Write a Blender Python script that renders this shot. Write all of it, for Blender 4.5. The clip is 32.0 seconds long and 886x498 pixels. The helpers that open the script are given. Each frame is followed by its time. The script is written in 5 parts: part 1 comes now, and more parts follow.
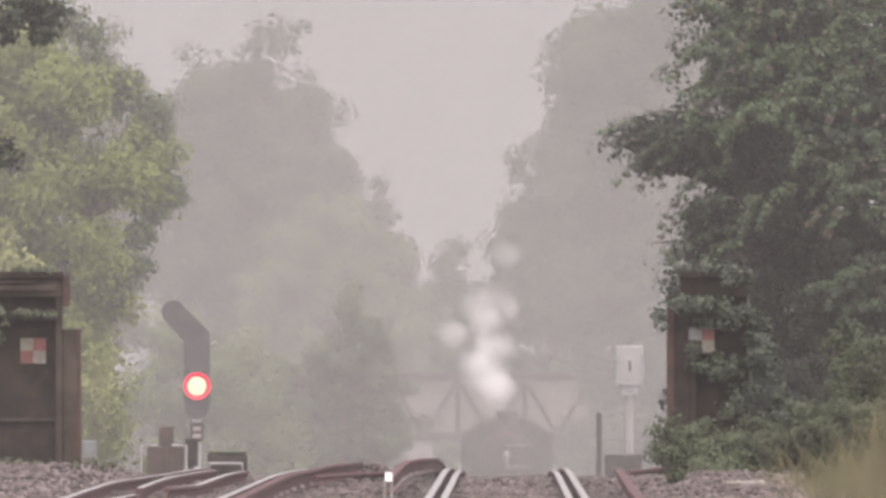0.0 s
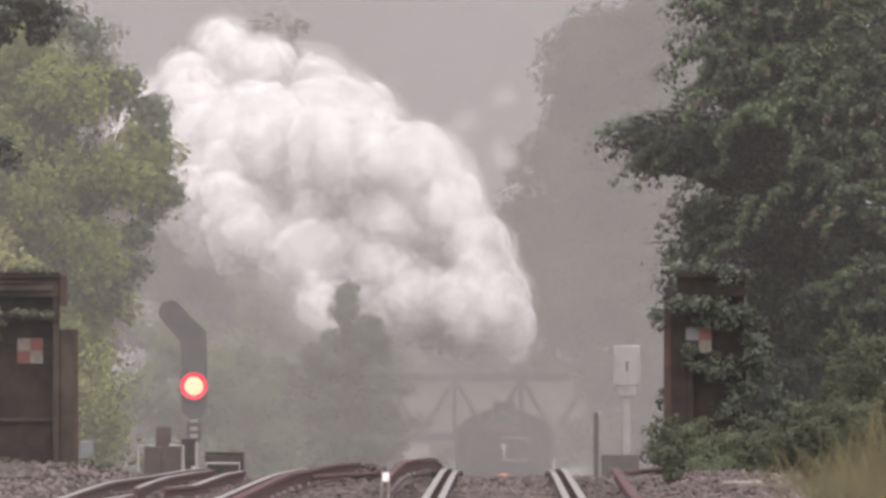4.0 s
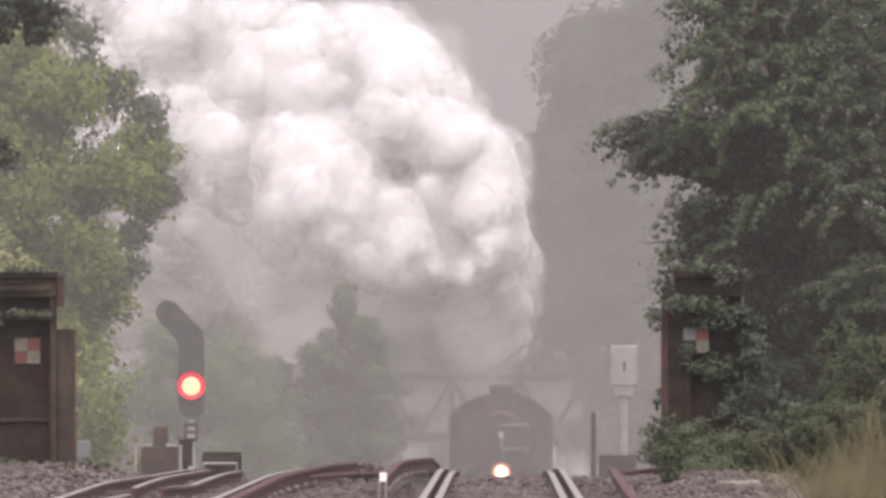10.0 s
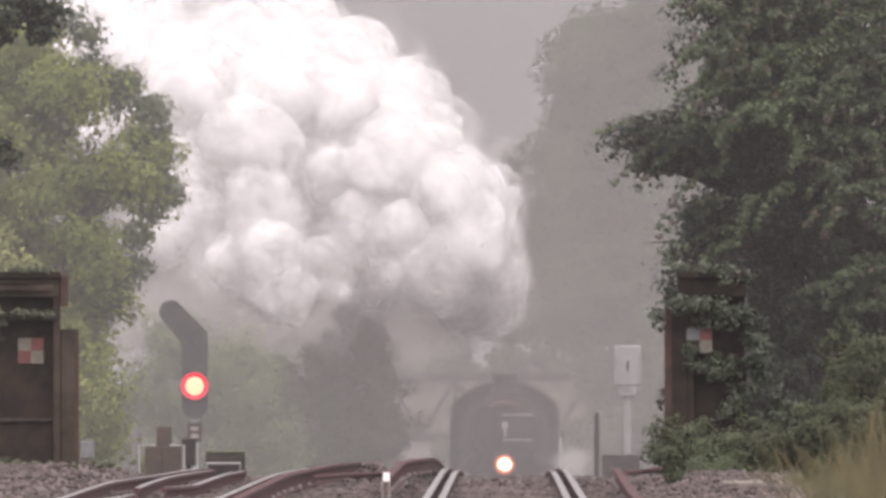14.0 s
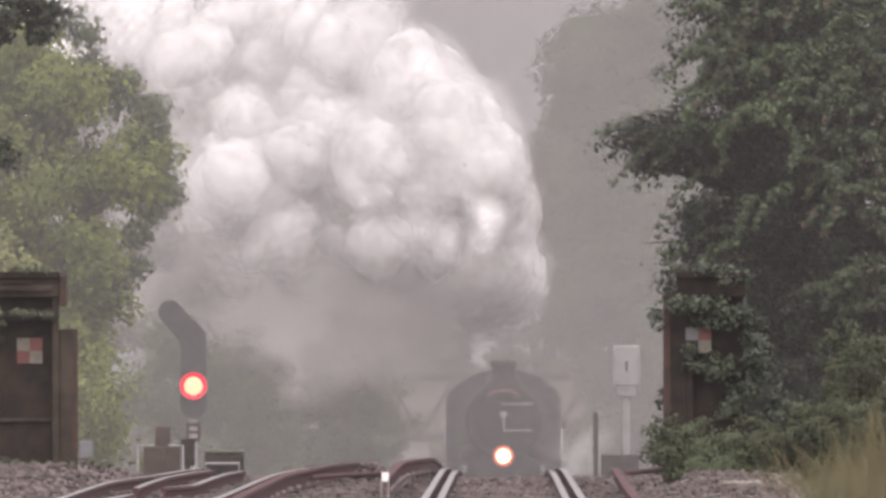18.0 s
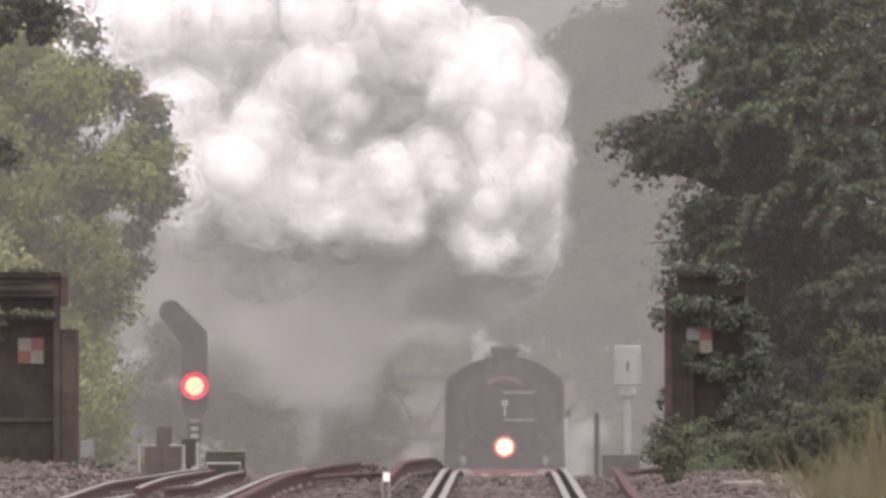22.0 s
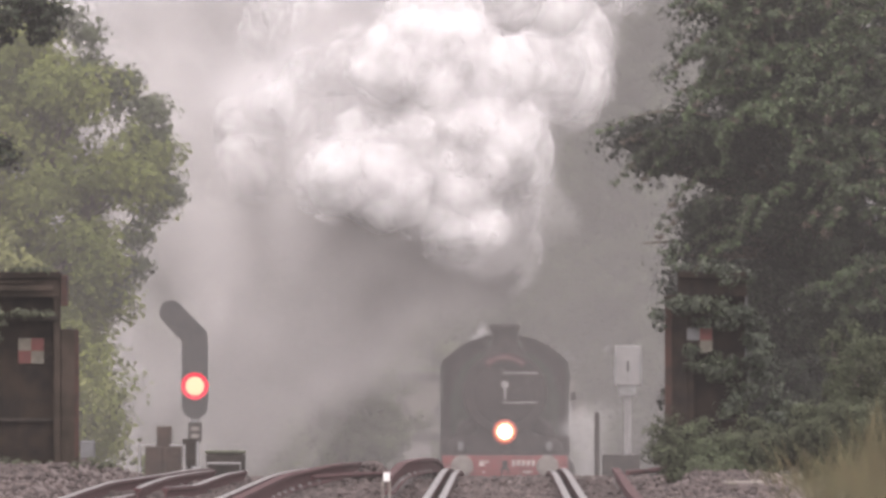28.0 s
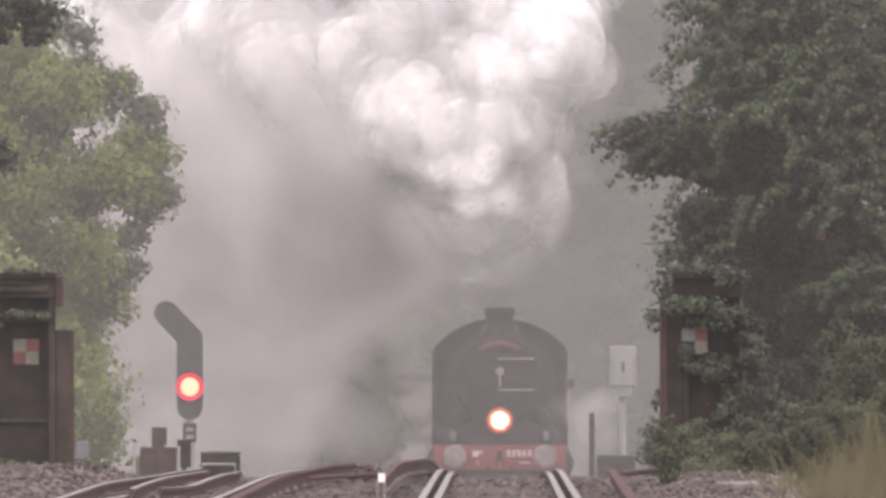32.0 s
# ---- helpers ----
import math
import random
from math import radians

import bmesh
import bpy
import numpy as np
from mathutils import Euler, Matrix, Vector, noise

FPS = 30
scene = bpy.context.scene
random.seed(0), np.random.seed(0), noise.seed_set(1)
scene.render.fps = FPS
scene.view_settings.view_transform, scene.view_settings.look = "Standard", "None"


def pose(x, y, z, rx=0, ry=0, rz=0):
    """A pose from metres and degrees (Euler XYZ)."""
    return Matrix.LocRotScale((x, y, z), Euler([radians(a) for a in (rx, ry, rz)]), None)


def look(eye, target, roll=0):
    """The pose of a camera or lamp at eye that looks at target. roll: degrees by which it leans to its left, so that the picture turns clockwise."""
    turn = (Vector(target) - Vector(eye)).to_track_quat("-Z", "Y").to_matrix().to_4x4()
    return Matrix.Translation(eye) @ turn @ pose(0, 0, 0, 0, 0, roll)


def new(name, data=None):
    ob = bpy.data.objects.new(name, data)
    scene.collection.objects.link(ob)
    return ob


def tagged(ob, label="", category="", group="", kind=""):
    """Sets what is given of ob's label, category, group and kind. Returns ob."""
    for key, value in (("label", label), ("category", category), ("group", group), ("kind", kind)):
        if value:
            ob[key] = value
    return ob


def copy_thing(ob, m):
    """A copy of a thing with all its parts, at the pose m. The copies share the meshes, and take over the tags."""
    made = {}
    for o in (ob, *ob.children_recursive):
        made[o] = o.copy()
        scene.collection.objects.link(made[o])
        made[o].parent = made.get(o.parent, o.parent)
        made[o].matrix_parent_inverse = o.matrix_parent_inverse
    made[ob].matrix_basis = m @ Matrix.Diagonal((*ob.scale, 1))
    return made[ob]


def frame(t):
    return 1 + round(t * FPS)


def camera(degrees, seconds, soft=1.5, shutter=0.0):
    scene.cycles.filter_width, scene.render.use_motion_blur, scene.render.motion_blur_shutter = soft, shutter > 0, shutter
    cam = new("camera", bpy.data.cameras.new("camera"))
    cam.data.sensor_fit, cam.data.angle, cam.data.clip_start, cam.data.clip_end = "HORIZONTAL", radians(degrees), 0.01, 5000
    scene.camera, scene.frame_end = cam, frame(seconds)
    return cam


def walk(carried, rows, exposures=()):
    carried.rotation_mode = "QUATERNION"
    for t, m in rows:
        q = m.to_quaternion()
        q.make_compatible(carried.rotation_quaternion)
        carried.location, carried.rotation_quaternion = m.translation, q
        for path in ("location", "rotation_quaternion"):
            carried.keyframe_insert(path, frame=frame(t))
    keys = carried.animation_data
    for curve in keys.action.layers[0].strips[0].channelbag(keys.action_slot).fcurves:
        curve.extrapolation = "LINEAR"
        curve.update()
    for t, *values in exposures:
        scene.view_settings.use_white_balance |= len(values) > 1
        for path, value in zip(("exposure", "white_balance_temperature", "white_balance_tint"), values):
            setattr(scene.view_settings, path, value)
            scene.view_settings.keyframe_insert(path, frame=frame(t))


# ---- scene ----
# Camera beside the running line: a very long lens, held on a tripod that is nudged a little now and then.
EYE = (0.0, 0.0, 1.2)
FOV = 1.4
F = 784 / math.tan(radians(FOV / 2))


def aim(dx, dy):
    # yaw and pitch by small steps, in the lens's own units
    return look(EYE, (EYE[0] - (109 + dx) / F * 1000, 1000.0, EYE[2] + (219 + dy) / F * 1000))


cam = camera(FOV, 32.0, soft=3.2)
scene.cycles.transparent_max_bounces = 200
scene.cycles.max_bounces, scene.cycles.diffuse_bounces = 22, 18
NUDGES = [(0, 4, 0), (1, 4, 0), (1.5, 4.5, 0), (2, 1, 0), (2.5, 1, 1), (3, 4.5, 0), (3.5, 4, 0), (4.5, -10, 0), (5.5, -20, 0), (6, -10, 3), (6.5, -0.5, 0),
          (7, 0, 0), (9.5, 0, 0), (10, -6, 0), (10.5, -15, 1), (11, -13, 0), (11.5, 0, 0), (12, 0, 0), (17.5, 0, 0), (18, -2, 0), (18.5, 0, 0),
          (24.5, 0, 0), (25, 0.5, 0.5), (28, 0.5, 0), (28.5, -1, 0), (29, -3.5, 0), (29.5, -8, 1.5), (30, -4, 1), (30.5, -6, 3), (31, -6.5, 0.5),
          (31.5, -7.5, 1.5), (32, -8.5, 1.5)]
walk(cam, [(t, aim(dx, dy)) for t, dx, dy in NUDGES],
     exposures=[(0, 0.76, 6600, 16.5), (1, 0.58, 6600, 16.5), (3, 0.36, 6600, 16.5), (6, 0.41, 6600, 16.5), (9, 0.42, 6600, 17.5), (13, 0.39, 6600, 17.5), (21, 0.37, 6600, 17.5), (23, 0.37, 6600, 18.5), (28, 0.35, 6600, 18.5), (32, 0.4, 6600, 18.5)])

# ---- light: an overcast, steamy morning ----
world = bpy.data.worlds.new("world")
scene.world = world
world.use_nodes = True
wn, wl = world.node_tree.nodes, world.node_tree.links
sky = wn.new("ShaderNodeTexSky")
sky.sky_type = "NISHITA"
sky.sun_disc = False
sky.sun_elevation, sky.sun_rotation = radians(53), radians(177)
sky.air_density, sky.dust_density, sky.ozone_density = 1.5, 6.0, 0.6
hsv = wn.new("ShaderNodeHueSaturation")
hsv.inputs["Saturation"].default_value = 0.12
wl.new(sky.outputs[0], hsv.inputs["Color"])
cover = wn.new("ShaderNodeMix")
cover.data_type = "RGBA"
cover.inputs["Factor"].default_value = 0.65
cover.inputs[7].default_value = (5.3, 5.15, 5.15, 1)      # the even grey of full cloud
wl.new(hsv.outputs[0], cover.inputs[6])
wl.new(cover.outputs[2], wn["Background"].inputs["Color"])
wn["Background"].inputs["Strength"].default_value = 0.115

sun = new("sun", bpy.data.lights.new("sun", "SUN"))
sun.data.energy, sun.data.angle, sun.data.color = 5.9, radians(140), (1.0, 0.96, 0.94)
sun.matrix_world = look((5, -105, 140), (0, 0, 0))


# ---- materials ----
def material(name, color, color2=None, rough=0.7, metal=0.0, scale=8.0, bump=0.3, fine=60.0, spec=0.4, vary=0.0, detail=4.0):
    m = bpy.data.materials.new(name)
    m.use_nodes = True
    n, l = m.node_tree.nodes, m.node_tree.links
    p = n["Principled BSDF"]
    p.inputs["Roughness"].default_value, p.inputs["Metallic"].default_value = rough, metal
    p.inputs["Specular IOR Level"].default_value = spec
    co = n.new("ShaderNodeTexCoord")
    big = n.new("ShaderNodeTexNoise")
    big.inputs["Scale"].default_value, big.inputs["Detail"].default_value = scale, detail
    small = n.new("ShaderNodeTexNoise")
    small.inputs["Scale"].default_value, small.inputs["Detail"].default_value = fine, 3.0
    l.new(co.outputs["Object"], big.inputs["Vector"])
    l.new(co.outputs["Object"], small.inputs["Vector"])
    ramp = n.new("ShaderNodeMapRange")
    ramp.inputs["From Min"].default_value, ramp.inputs["From Max"].default_value = 0.35, 0.65
    l.new(big.outputs["Fac"], ramp.inputs["Value"])
    mix = n.new("ShaderNodeMix")
    mix.data_type = "RGBA"
    c2 = color2 or tuple(c * 0.65 for c in color)
    mix.inputs[6].default_value, mix.inputs[7].default_value = (*color, 1), (*c2, 1)
    l.new(ramp.outputs[0], mix.inputs["Factor"])
    out = mix.outputs[2]
    if vary:
        info = n.new("ShaderNodeNewGeometry")
        mr = n.new("ShaderNodeMapRange")
        mr.inputs["To Min"].default_value, mr.inputs["To Max"].default_value = 1 - vary, 1 + vary
        l.new(info.outputs["Random Per Island"], mr.inputs["Value"])
        sc = n.new("ShaderNodeVectorMath")
        sc.operation = "SCALE"
        l.new(out, sc.inputs[0])
        l.new(mr.outputs[0], sc.inputs["Scale"])
        out = sc.outputs[0]
    l.new(out, p.inputs["Base Color"])
    if bump:
        b = n.new("ShaderNodeBump")
        b.inputs["Strength"].default_value, b.inputs["Distance"].default_value = bump, 0.01
        l.new(small.outputs["Fac"], b.inputs["Height"])
        l.new(b.outputs[0], p.inputs["Normal"])
    return m


def glow(name, color, strength):
    m = bpy.data.materials.new(name)
    m.use_nodes = True
    p = m.node_tree.nodes["Principled BSDF"]
    p.inputs["Base Color"].default_value = (*[c * 0.05 for c in color], 1)
    p.inputs["Emission Color"].default_value, p.inputs["Emission Strength"].default_value = (*color, 1), strength
    return m


TO_LIGHT = Vector((5, -105, 140)).normalized()


def vapour(name, alpha, scale, rough_amount, color=(0.99, 0.98, 0.985), spread=0.35, relief=0.5):
    # droplets in air: scatters light both ways and lets part of it through
    m = bpy.data.materials.new(name)
    m.use_nodes = True
    n, l = m.node_tree.nodes, m.node_tree.links
    n.remove(n["Principled BSDF"])
    dif, tra, clear = n.new("ShaderNodeBsdfDiffuse"), n.new("ShaderNodeBsdfTranslucent"), n.new("ShaderNodeBsdfTransparent")
    dif.inputs["Color"].default_value = tra.inputs["Color"].default_value = (*color, 1)
    body, mix = n.new("ShaderNodeMixShader"), n.new("ShaderNodeMixShader")
    body.inputs[0].default_value = spread
    l.new(dif.outputs[0], body.inputs[1])
    l.new(tra.outputs[0], body.inputs[2])
    co, no = n.new("ShaderNodeTexCoord"), n.new("ShaderNodeTexNoise")
    no.inputs["Scale"].default_value, no.inputs["Detail"].default_value = scale, 5.0
    l.new(co.outputs["Object"], no.inputs["Vector"])
    mr = n.new("ShaderNodeMapRange")
    mr.inputs["From Min"].default_value, mr.inputs["From Max"].default_value = 0.3, 0.7
    mr.inputs["To Min"].default_value, mr.inputs["To Max"].default_value = max(0, alpha - rough_amount), min(1, alpha + rough_amount)
    l.new(no.outputs["Fac"], mr.inputs["Value"])
    l.new(mr.outputs[0], mix.inputs[0])
    l.new(clear.outputs[0], mix.inputs[1])
    l.new(body.outputs[0], mix.inputs[2])
    l.new(mix.outputs[0], n["Material Output"].inputs["Surface"])
    # droplets scatter to all sides: the skin's own slope counts for little beside the way to the light
    geo, own, both = n.new("ShaderNodeNewGeometry"), n.new("ShaderNodeVectorMath"), n.new("ShaderNodeVectorMath")
    own.operation, both.operation = "SCALE", "ADD"
    own.inputs["Scale"].default_value = relief
    both.inputs[1].default_value = TO_LIGHT
    l.new(geo.outputs["Normal"], own.inputs[0])
    l.new(own.outputs[0], both.inputs[0])
    unit = n.new("ShaderNodeVectorMath")
    unit.operation = "NORMALIZE"
    l.new(both.outputs[0], unit.inputs[0])
    l.new(unit.outputs[0], dif.inputs["Normal"])
    l.new(unit.outputs[0], tra.inputs["Normal"])
    return m


def sheer(m, share):
    # blades made part see-through, to look out of focus from the camera
    n, l = m.node_tree.nodes, m.node_tree.links
    mix, clear = n.new("ShaderNodeMixShader"), n.new("ShaderNodeBsdfTransparent")
    mix.inputs[0].default_value = share
    l.new(clear.outputs[0], mix.inputs[1])
    l.new(n["Principled BSDF"].outputs[0], mix.inputs[2])
    l.new(mix.outputs[0], n["Material Output"].inputs["Surface"])
    return m


M = {
    "ballast": material("ballast", (0.074, 0.059, 0.056), (0.042, 0.032, 0.030), 0.9, scale=3, bump=0.8, fine=40, vary=0.5),
    "soil": material("soil", (0.082, 0.068, 0.048), (0.048, 0.051, 0.027), 0.95, scale=1.5, bump=0.6, fine=20),
    "rail_side": material("rail_side", (0.066, 0.022, 0.024), (0.036, 0.017, 0.018), 0.8, scale=12, bump=0.4),
    "rail_head": material("rail_head", (0.5, 0.48, 0.48), (0.36, 0.33, 0.32), 0.28, 1.0, scale=3, bump=0.1),
    "sleeper": material("sleeper", (0.176, 0.160, 0.144), (0.112, 0.096, 0.088), 0.9, scale=9, bump=0.5),
    "steel": material("steel", (0.011, 0.009, 0.008), (0.022, 0.016, 0.012), 0.75, scale=5, bump=0.5, fine=25, spec=0.1),
    "steel_pale": material("steel_pale", (0.034, 0.028, 0.024), (0.016, 0.014, 0.012), 0.8, scale=6, bump=0.5, fine=30, spec=0.15),
    "timber": material("weathered_timber", (0.048, 0.037, 0.030), (0.022, 0.018, 0.014), 0.9, scale=2.2, bump=0.7, fine=18, spec=0.1),
    "rust": material("rust", (0.039, 0.018, 0.013), (0.022, 0.013, 0.010), 0.9, scale=9, bump=0.5),
    "red": material("red", (0.105, 0.022, 0.016), (0.072, 0.019, 0.015), 0.55, scale=6, bump=0.15),
    "cream": material("cream", (0.130, 0.118, 0.098), (0.100, 0.092, 0.075), 0.6, scale=9, bump=0.15),
    "white_dull": material("white_dull", (0.230, 0.225, 0.225), (0.187, 0.183, 0.183), 0.6, scale=6, bump=0.1),
    "moss": material("moss", (0.062, 0.068, 0.042), (0.034, 0.039, 0.024), 0.9, scale=5, bump=0, vary=0.4),
    "concrete": material("concrete", (0.208, 0.192, 0.192), (0.144, 0.136, 0.132), 0.9, scale=4, bump=0.4),
    "white": material("white", (0.640, 0.632, 0.624), (0.528, 0.520, 0.504), 0.5, scale=7, bump=0.1),
    "black": material("black", (0.02, 0.02, 0.021), (0.035, 0.033, 0.032), 0.45, scale=7, bump=0.15),
    "grey": material("grey", (0.210, 0.217, 0.217), (0.150, 0.150, 0.150), 0.6, scale=7, bump=0.2),
    "ash": material("ash_grey", (0.10, 0.102, 0.106), (0.075, 0.075, 0.076), 0.6, scale=7, bump=0.2),
    "wood": material("wood", (0.054, 0.038, 0.031), (0.033, 0.026, 0.022), 0.85, scale=6, bump=0.5),
    "loco": material("loco_black", (0.014, 0.011, 0.011), (0.024, 0.018, 0.017), 0.65, scale=4, bump=0.2, spec=0.15),
    "loco_green": material("loco_green", (0.022, 0.029, 0.021), (0.016, 0.021, 0.016), 0.65, scale=4, bump=0.1, spec=0.15),
    "sign_pale": material("sign_pale", (0.120, 0.110, 0.088), (0.075, 0.068, 0.054), 0.7, scale=9, bump=0.2),
    "soot": material("soot", (0.015, 0.012, 0.012), (0.025, 0.02, 0.019), 0.9, scale=6, bump=0.3, spec=0.05),
    "bright": material("bright_steel", (0.22, 0.21, 0.21), (0.16, 0.155, 0.15), 0.5, 0.4, scale=9, bump=0.1),
    "buffer_red": material("buffer_red", (0.155, 0.018, 0.018), (0.11, 0.015, 0.015), 0.45, scale=5, bump=0.1),
    "lettering": material("lettering", (0.36, 0.29, 0.27), (0.26, 0.21, 0.2), 0.6, scale=9, bump=0.1),
    "board": material("dark_maroon_board", (0.040, 0.016, 0.018), (0.028, 0.014, 0.015), 0.6, scale=5, bump=0.1, spec=0.1),
    "board_text": material("dull_pink_paint", (0.11, 0.05, 0.05), (0.08, 0.04, 0.04), 0.6, scale=9, bump=0.1),
    "coal": material("coal", (0.02, 0.02, 0.02), (0.04, 0.04, 0.04), 0.5, scale=10, bump=0.8),
    "bark": material("bark", (0.11, 0.09, 0.07), (0.06, 0.05, 0.04), 0.95, scale=7, bump=0.9, fine=25),
    "leaf_left": material("leaf_left", (0.134, 0.154, 0.040), (0.080, 0.098, 0.029), 0.6, scale=0.8, bump=0, vary=0.15, spec=0.1),
    "leaf_yellow": material("leaf_yellow", (0.150, 0.160, 0.050), (0.110, 0.124, 0.042), 0.6, scale=2, bump=0, vary=0.18, spec=0.3),
    # lit outer leaves of the right tree, a paler copy of leaf_right
    "leaf_spray_lit": material("leaf_spray_lit", (0.046, 0.068, 0.029), (0.018, 0.027, 0.012), 0.42, scale=1.4, bump=0, vary=0.6, spec=0.3),
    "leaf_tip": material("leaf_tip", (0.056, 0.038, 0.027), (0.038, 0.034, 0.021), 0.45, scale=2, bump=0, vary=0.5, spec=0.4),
    "leaf_dark": material("leaf_dark", (0.066, 0.080, 0.044), (0.041, 0.051, 0.028), 0.8, scale=0.5, bump=0, vary=0.2, spec=0.2),
    # dark copy whose colour holds the shade inside the right tree
    "leaf_right": material("leaf_right", (0.013, 0.019, 0.009), (0.006, 0.009, 0.005), 0.5, scale=1.2, bump=0, vary=0.75, spec=0.15),
    "ivy": material("ivy", (0.035, 0.045, 0.024), (0.014, 0.021, 0.011), 0.5, scale=2, bump=0, vary=0.5, spec=0.35),
    "bramble": material("bramble", (0.043, 0.053, 0.029), (0.028, 0.031, 0.018), 0.7, scale=1.3, bump=0, vary=0.4, spec=0.12),
    "leaf_far": material("leaf_far", (0.060, 0.075, 0.039), (0.034, 0.044, 0.024), 0.8, scale=0.35, bump=0, vary=0.12, spec=0.2),
    "leaf_bush": material("leaf_bush", (0.105, 0.125, 0.055), (0.071, 0.091, 0.038), 0.8, scale=0.5, bump=0, vary=0.2, spec=0.2),
    "grass": sheer(material("grass", (0.100, 0.078, 0.044), (0.058, 0.064, 0.032), 0.8, scale=1.5, bump=0, vary=0.5, spec=0.1), 0.26),
    "stone": material("stone", (0.20, 0.185, 0.18), (0.15, 0.14, 0.135), 0.9, scale=3, bump=0.6, fine=15),
    # pale core and red ring paint the glare and halo of the signal lamp
    "red_core": glow("red_core", (1.0, 0.84, 0.48), 1.0),
    "red_halo": glow("red_halo", (1.0, 0.0, 0.035), 1.25),
    "lamp_core": glow("lamp_core", (1.0, 0.84, 0.6), 6.0),
    # three emissive tones that paint the orange halo round the headlamp
    "lamp_halo_dim": glow("lamp_halo_dim", (1.0, 0.14, 0.07), 0.42),
    "lamp_halo": glow("lamp_halo", (1.0, 0.24, 0.10), 1.3),
    "lamp_halo_warm": glow("lamp_halo_warm", (1.0, 0.5, 0.24), 2.8),
    "steam_core": vapour("steam_core", 0.36, 1.4, 0.22, spread=0.2, relief=0.3),
    "steam_mid": vapour("steam_mid", 0.15, 2.0, 0.15, spread=0.2, relief=0.3),
    "steam_rim": vapour("steam_rim", 0.05, 2.6, 0.055, spread=0.35, relief=0.4),
    # greyed copy of the steam colour, for haze that lies in shade
    "steam_haze": vapour("shaded_steam_haze", 0.075, 0.5, 0.06, color=(0.76, 0.745, 0.74), spread=0.5),
    "steam_leak": vapour("steam_leak", 0.028, 2.5, 0.026, spread=0.5),
    "steam_thin": vapour("steam_thin", 0.065, 0.7, 0.05, spread=0.5),
}


# ---- mesh helpers ----
def part(name, bm, mat, parent=None, label="", smooth=False):
    me = bpy.data.meshes.new(name)
    bm.to_mesh(me)
    bm.free()
    me.materials.append(M[mat] if isinstance(mat, str) else mat)
    if smooth:
        for p in me.polygons:
            p.use_smooth = True
    ob = new(name, me)
    ob.parent = parent
    if label:
        ob["label"] = label
    return ob


def box(bm, x0, x1, y0, y1, z0, z1, bevel=0.0):
    b = bmesh.new()
    bmesh.ops.create_cube(b, size=1)
    for v in b.verts:
        v.co = Vector(((x0 + x1) / 2 + v.co.x * (x1 - x0), (y0 + y1) / 2 + v.co.y * (y1 - y0), (z0 + z1) / 2 + v.co.z * (z1 - z0)))
    if bevel:
        bmesh.ops.bevel(b, geom=list(b.edges), offset=bevel, segments=2, affect="EDGES", profile=0.5)
    me = bpy.data.meshes.new("tmp")
    b.to_mesh(me)
    b.free()
    bm.from_mesh(me)
    bpy.data.meshes.remove(me)
    return bm


def boxes(*rows, bevel=0.0):
    bm = bmesh.new()
    for r in rows:
        box(bm, *r, bevel=bevel)
    return bm


def lathe(bm, profile, seg=32, m=None):
    # profile: (radius, height) turned about z, then moved by m
    m = m or Matrix.Identity(4)
    rings = []
    for r, h in profile:
        if r < 1e-5:
            rings.append([bm.verts.new(m @ Vector((0, 0, h)))])
        else:
            rings.append([bm.verts.new(m @ Vector((r * math.cos(2 * math.pi * i / seg), r * math.sin(2 * math.pi * i / seg), h))) for i in range(seg)])
    for a, b in zip(rings, rings[1:]):
        for i in range(seg):
            j = (i + 1) % seg
            if len(a) == 1 and len(b) > 1:
                bm.faces.new((a[0], b[j], b[i]))
            elif len(b) == 1 and len(a) > 1:
                bm.faces.new((a[i], a[j], b[0]))
            elif len(a) > 1:
                bm.faces.new((a[i], a[j], b[j], b[i]))
    return bm


def turned(profile, seg=32, m=None):
    return lathe(bmesh.new(), profile, seg, m)


ALONG = Matrix.Rotation(radians(-90), 4, "X")     # z axis laid along +y


def tube(bm, pts, radii, seg=8):
    pts = [Vector(p) for p in pts]
    if not isinstance(radii, (list, tuple)):
        radii = [radii] * len(pts)
    rings = []
    for i, p in enumerate(pts):
        d = (pts[min(i + 1, len(pts) - 1)] - pts[max(i - 1, 0)]).normalized()
        up = Vector((0, 0, 1)) if abs(d.z) < 0.9 else Vector((0, 1, 0))
        a = d.cross(up).normalized()
        b = d.cross(a)
        rings.append([bm.verts.new(p + radii[i] * (a * math.cos(2 * math.pi * k / seg) + b * math.sin(2 * math.pi * k / seg))) for k in range(seg)])
    for r, s in zip(rings, rings[1:]):
        for k in range(seg):
            bm.faces.new((r[k], r[(k + 1) % seg], s[(k + 1) % seg], s[k]))
    bm.faces.new(rings[0][::-1])
    bm.faces.new(rings[-1])
    return bm


def tubes(*rows, seg=8):
    bm = bmesh.new()
    for pts, r in rows:
        tube(bm, pts, r, seg)
    return bm


def extruded(outline, y0, y1, bm=None):
    # outline in x and z, drawn out along y
    bm = bm or bmesh.new()
    a = [bm.verts.new((x, y0, z)) for x, z in outline]
    b = [bm.verts.new((x, y1, z)) for x, z in outline]
    n = len(outline)
    for i in range(n):
        bm.faces.new((a[i], a[(i + 1) % n], b[(i + 1) % n], b[i]))
    bm.faces.new(a[::-1])
    bm.faces.new(b)
    return bm


def thing(name, label, category, at=(0, 0, 0), group="", kind=""):
    ob = new(name)
    ob.location = at
    return tagged(ob, label, category, group, kind)


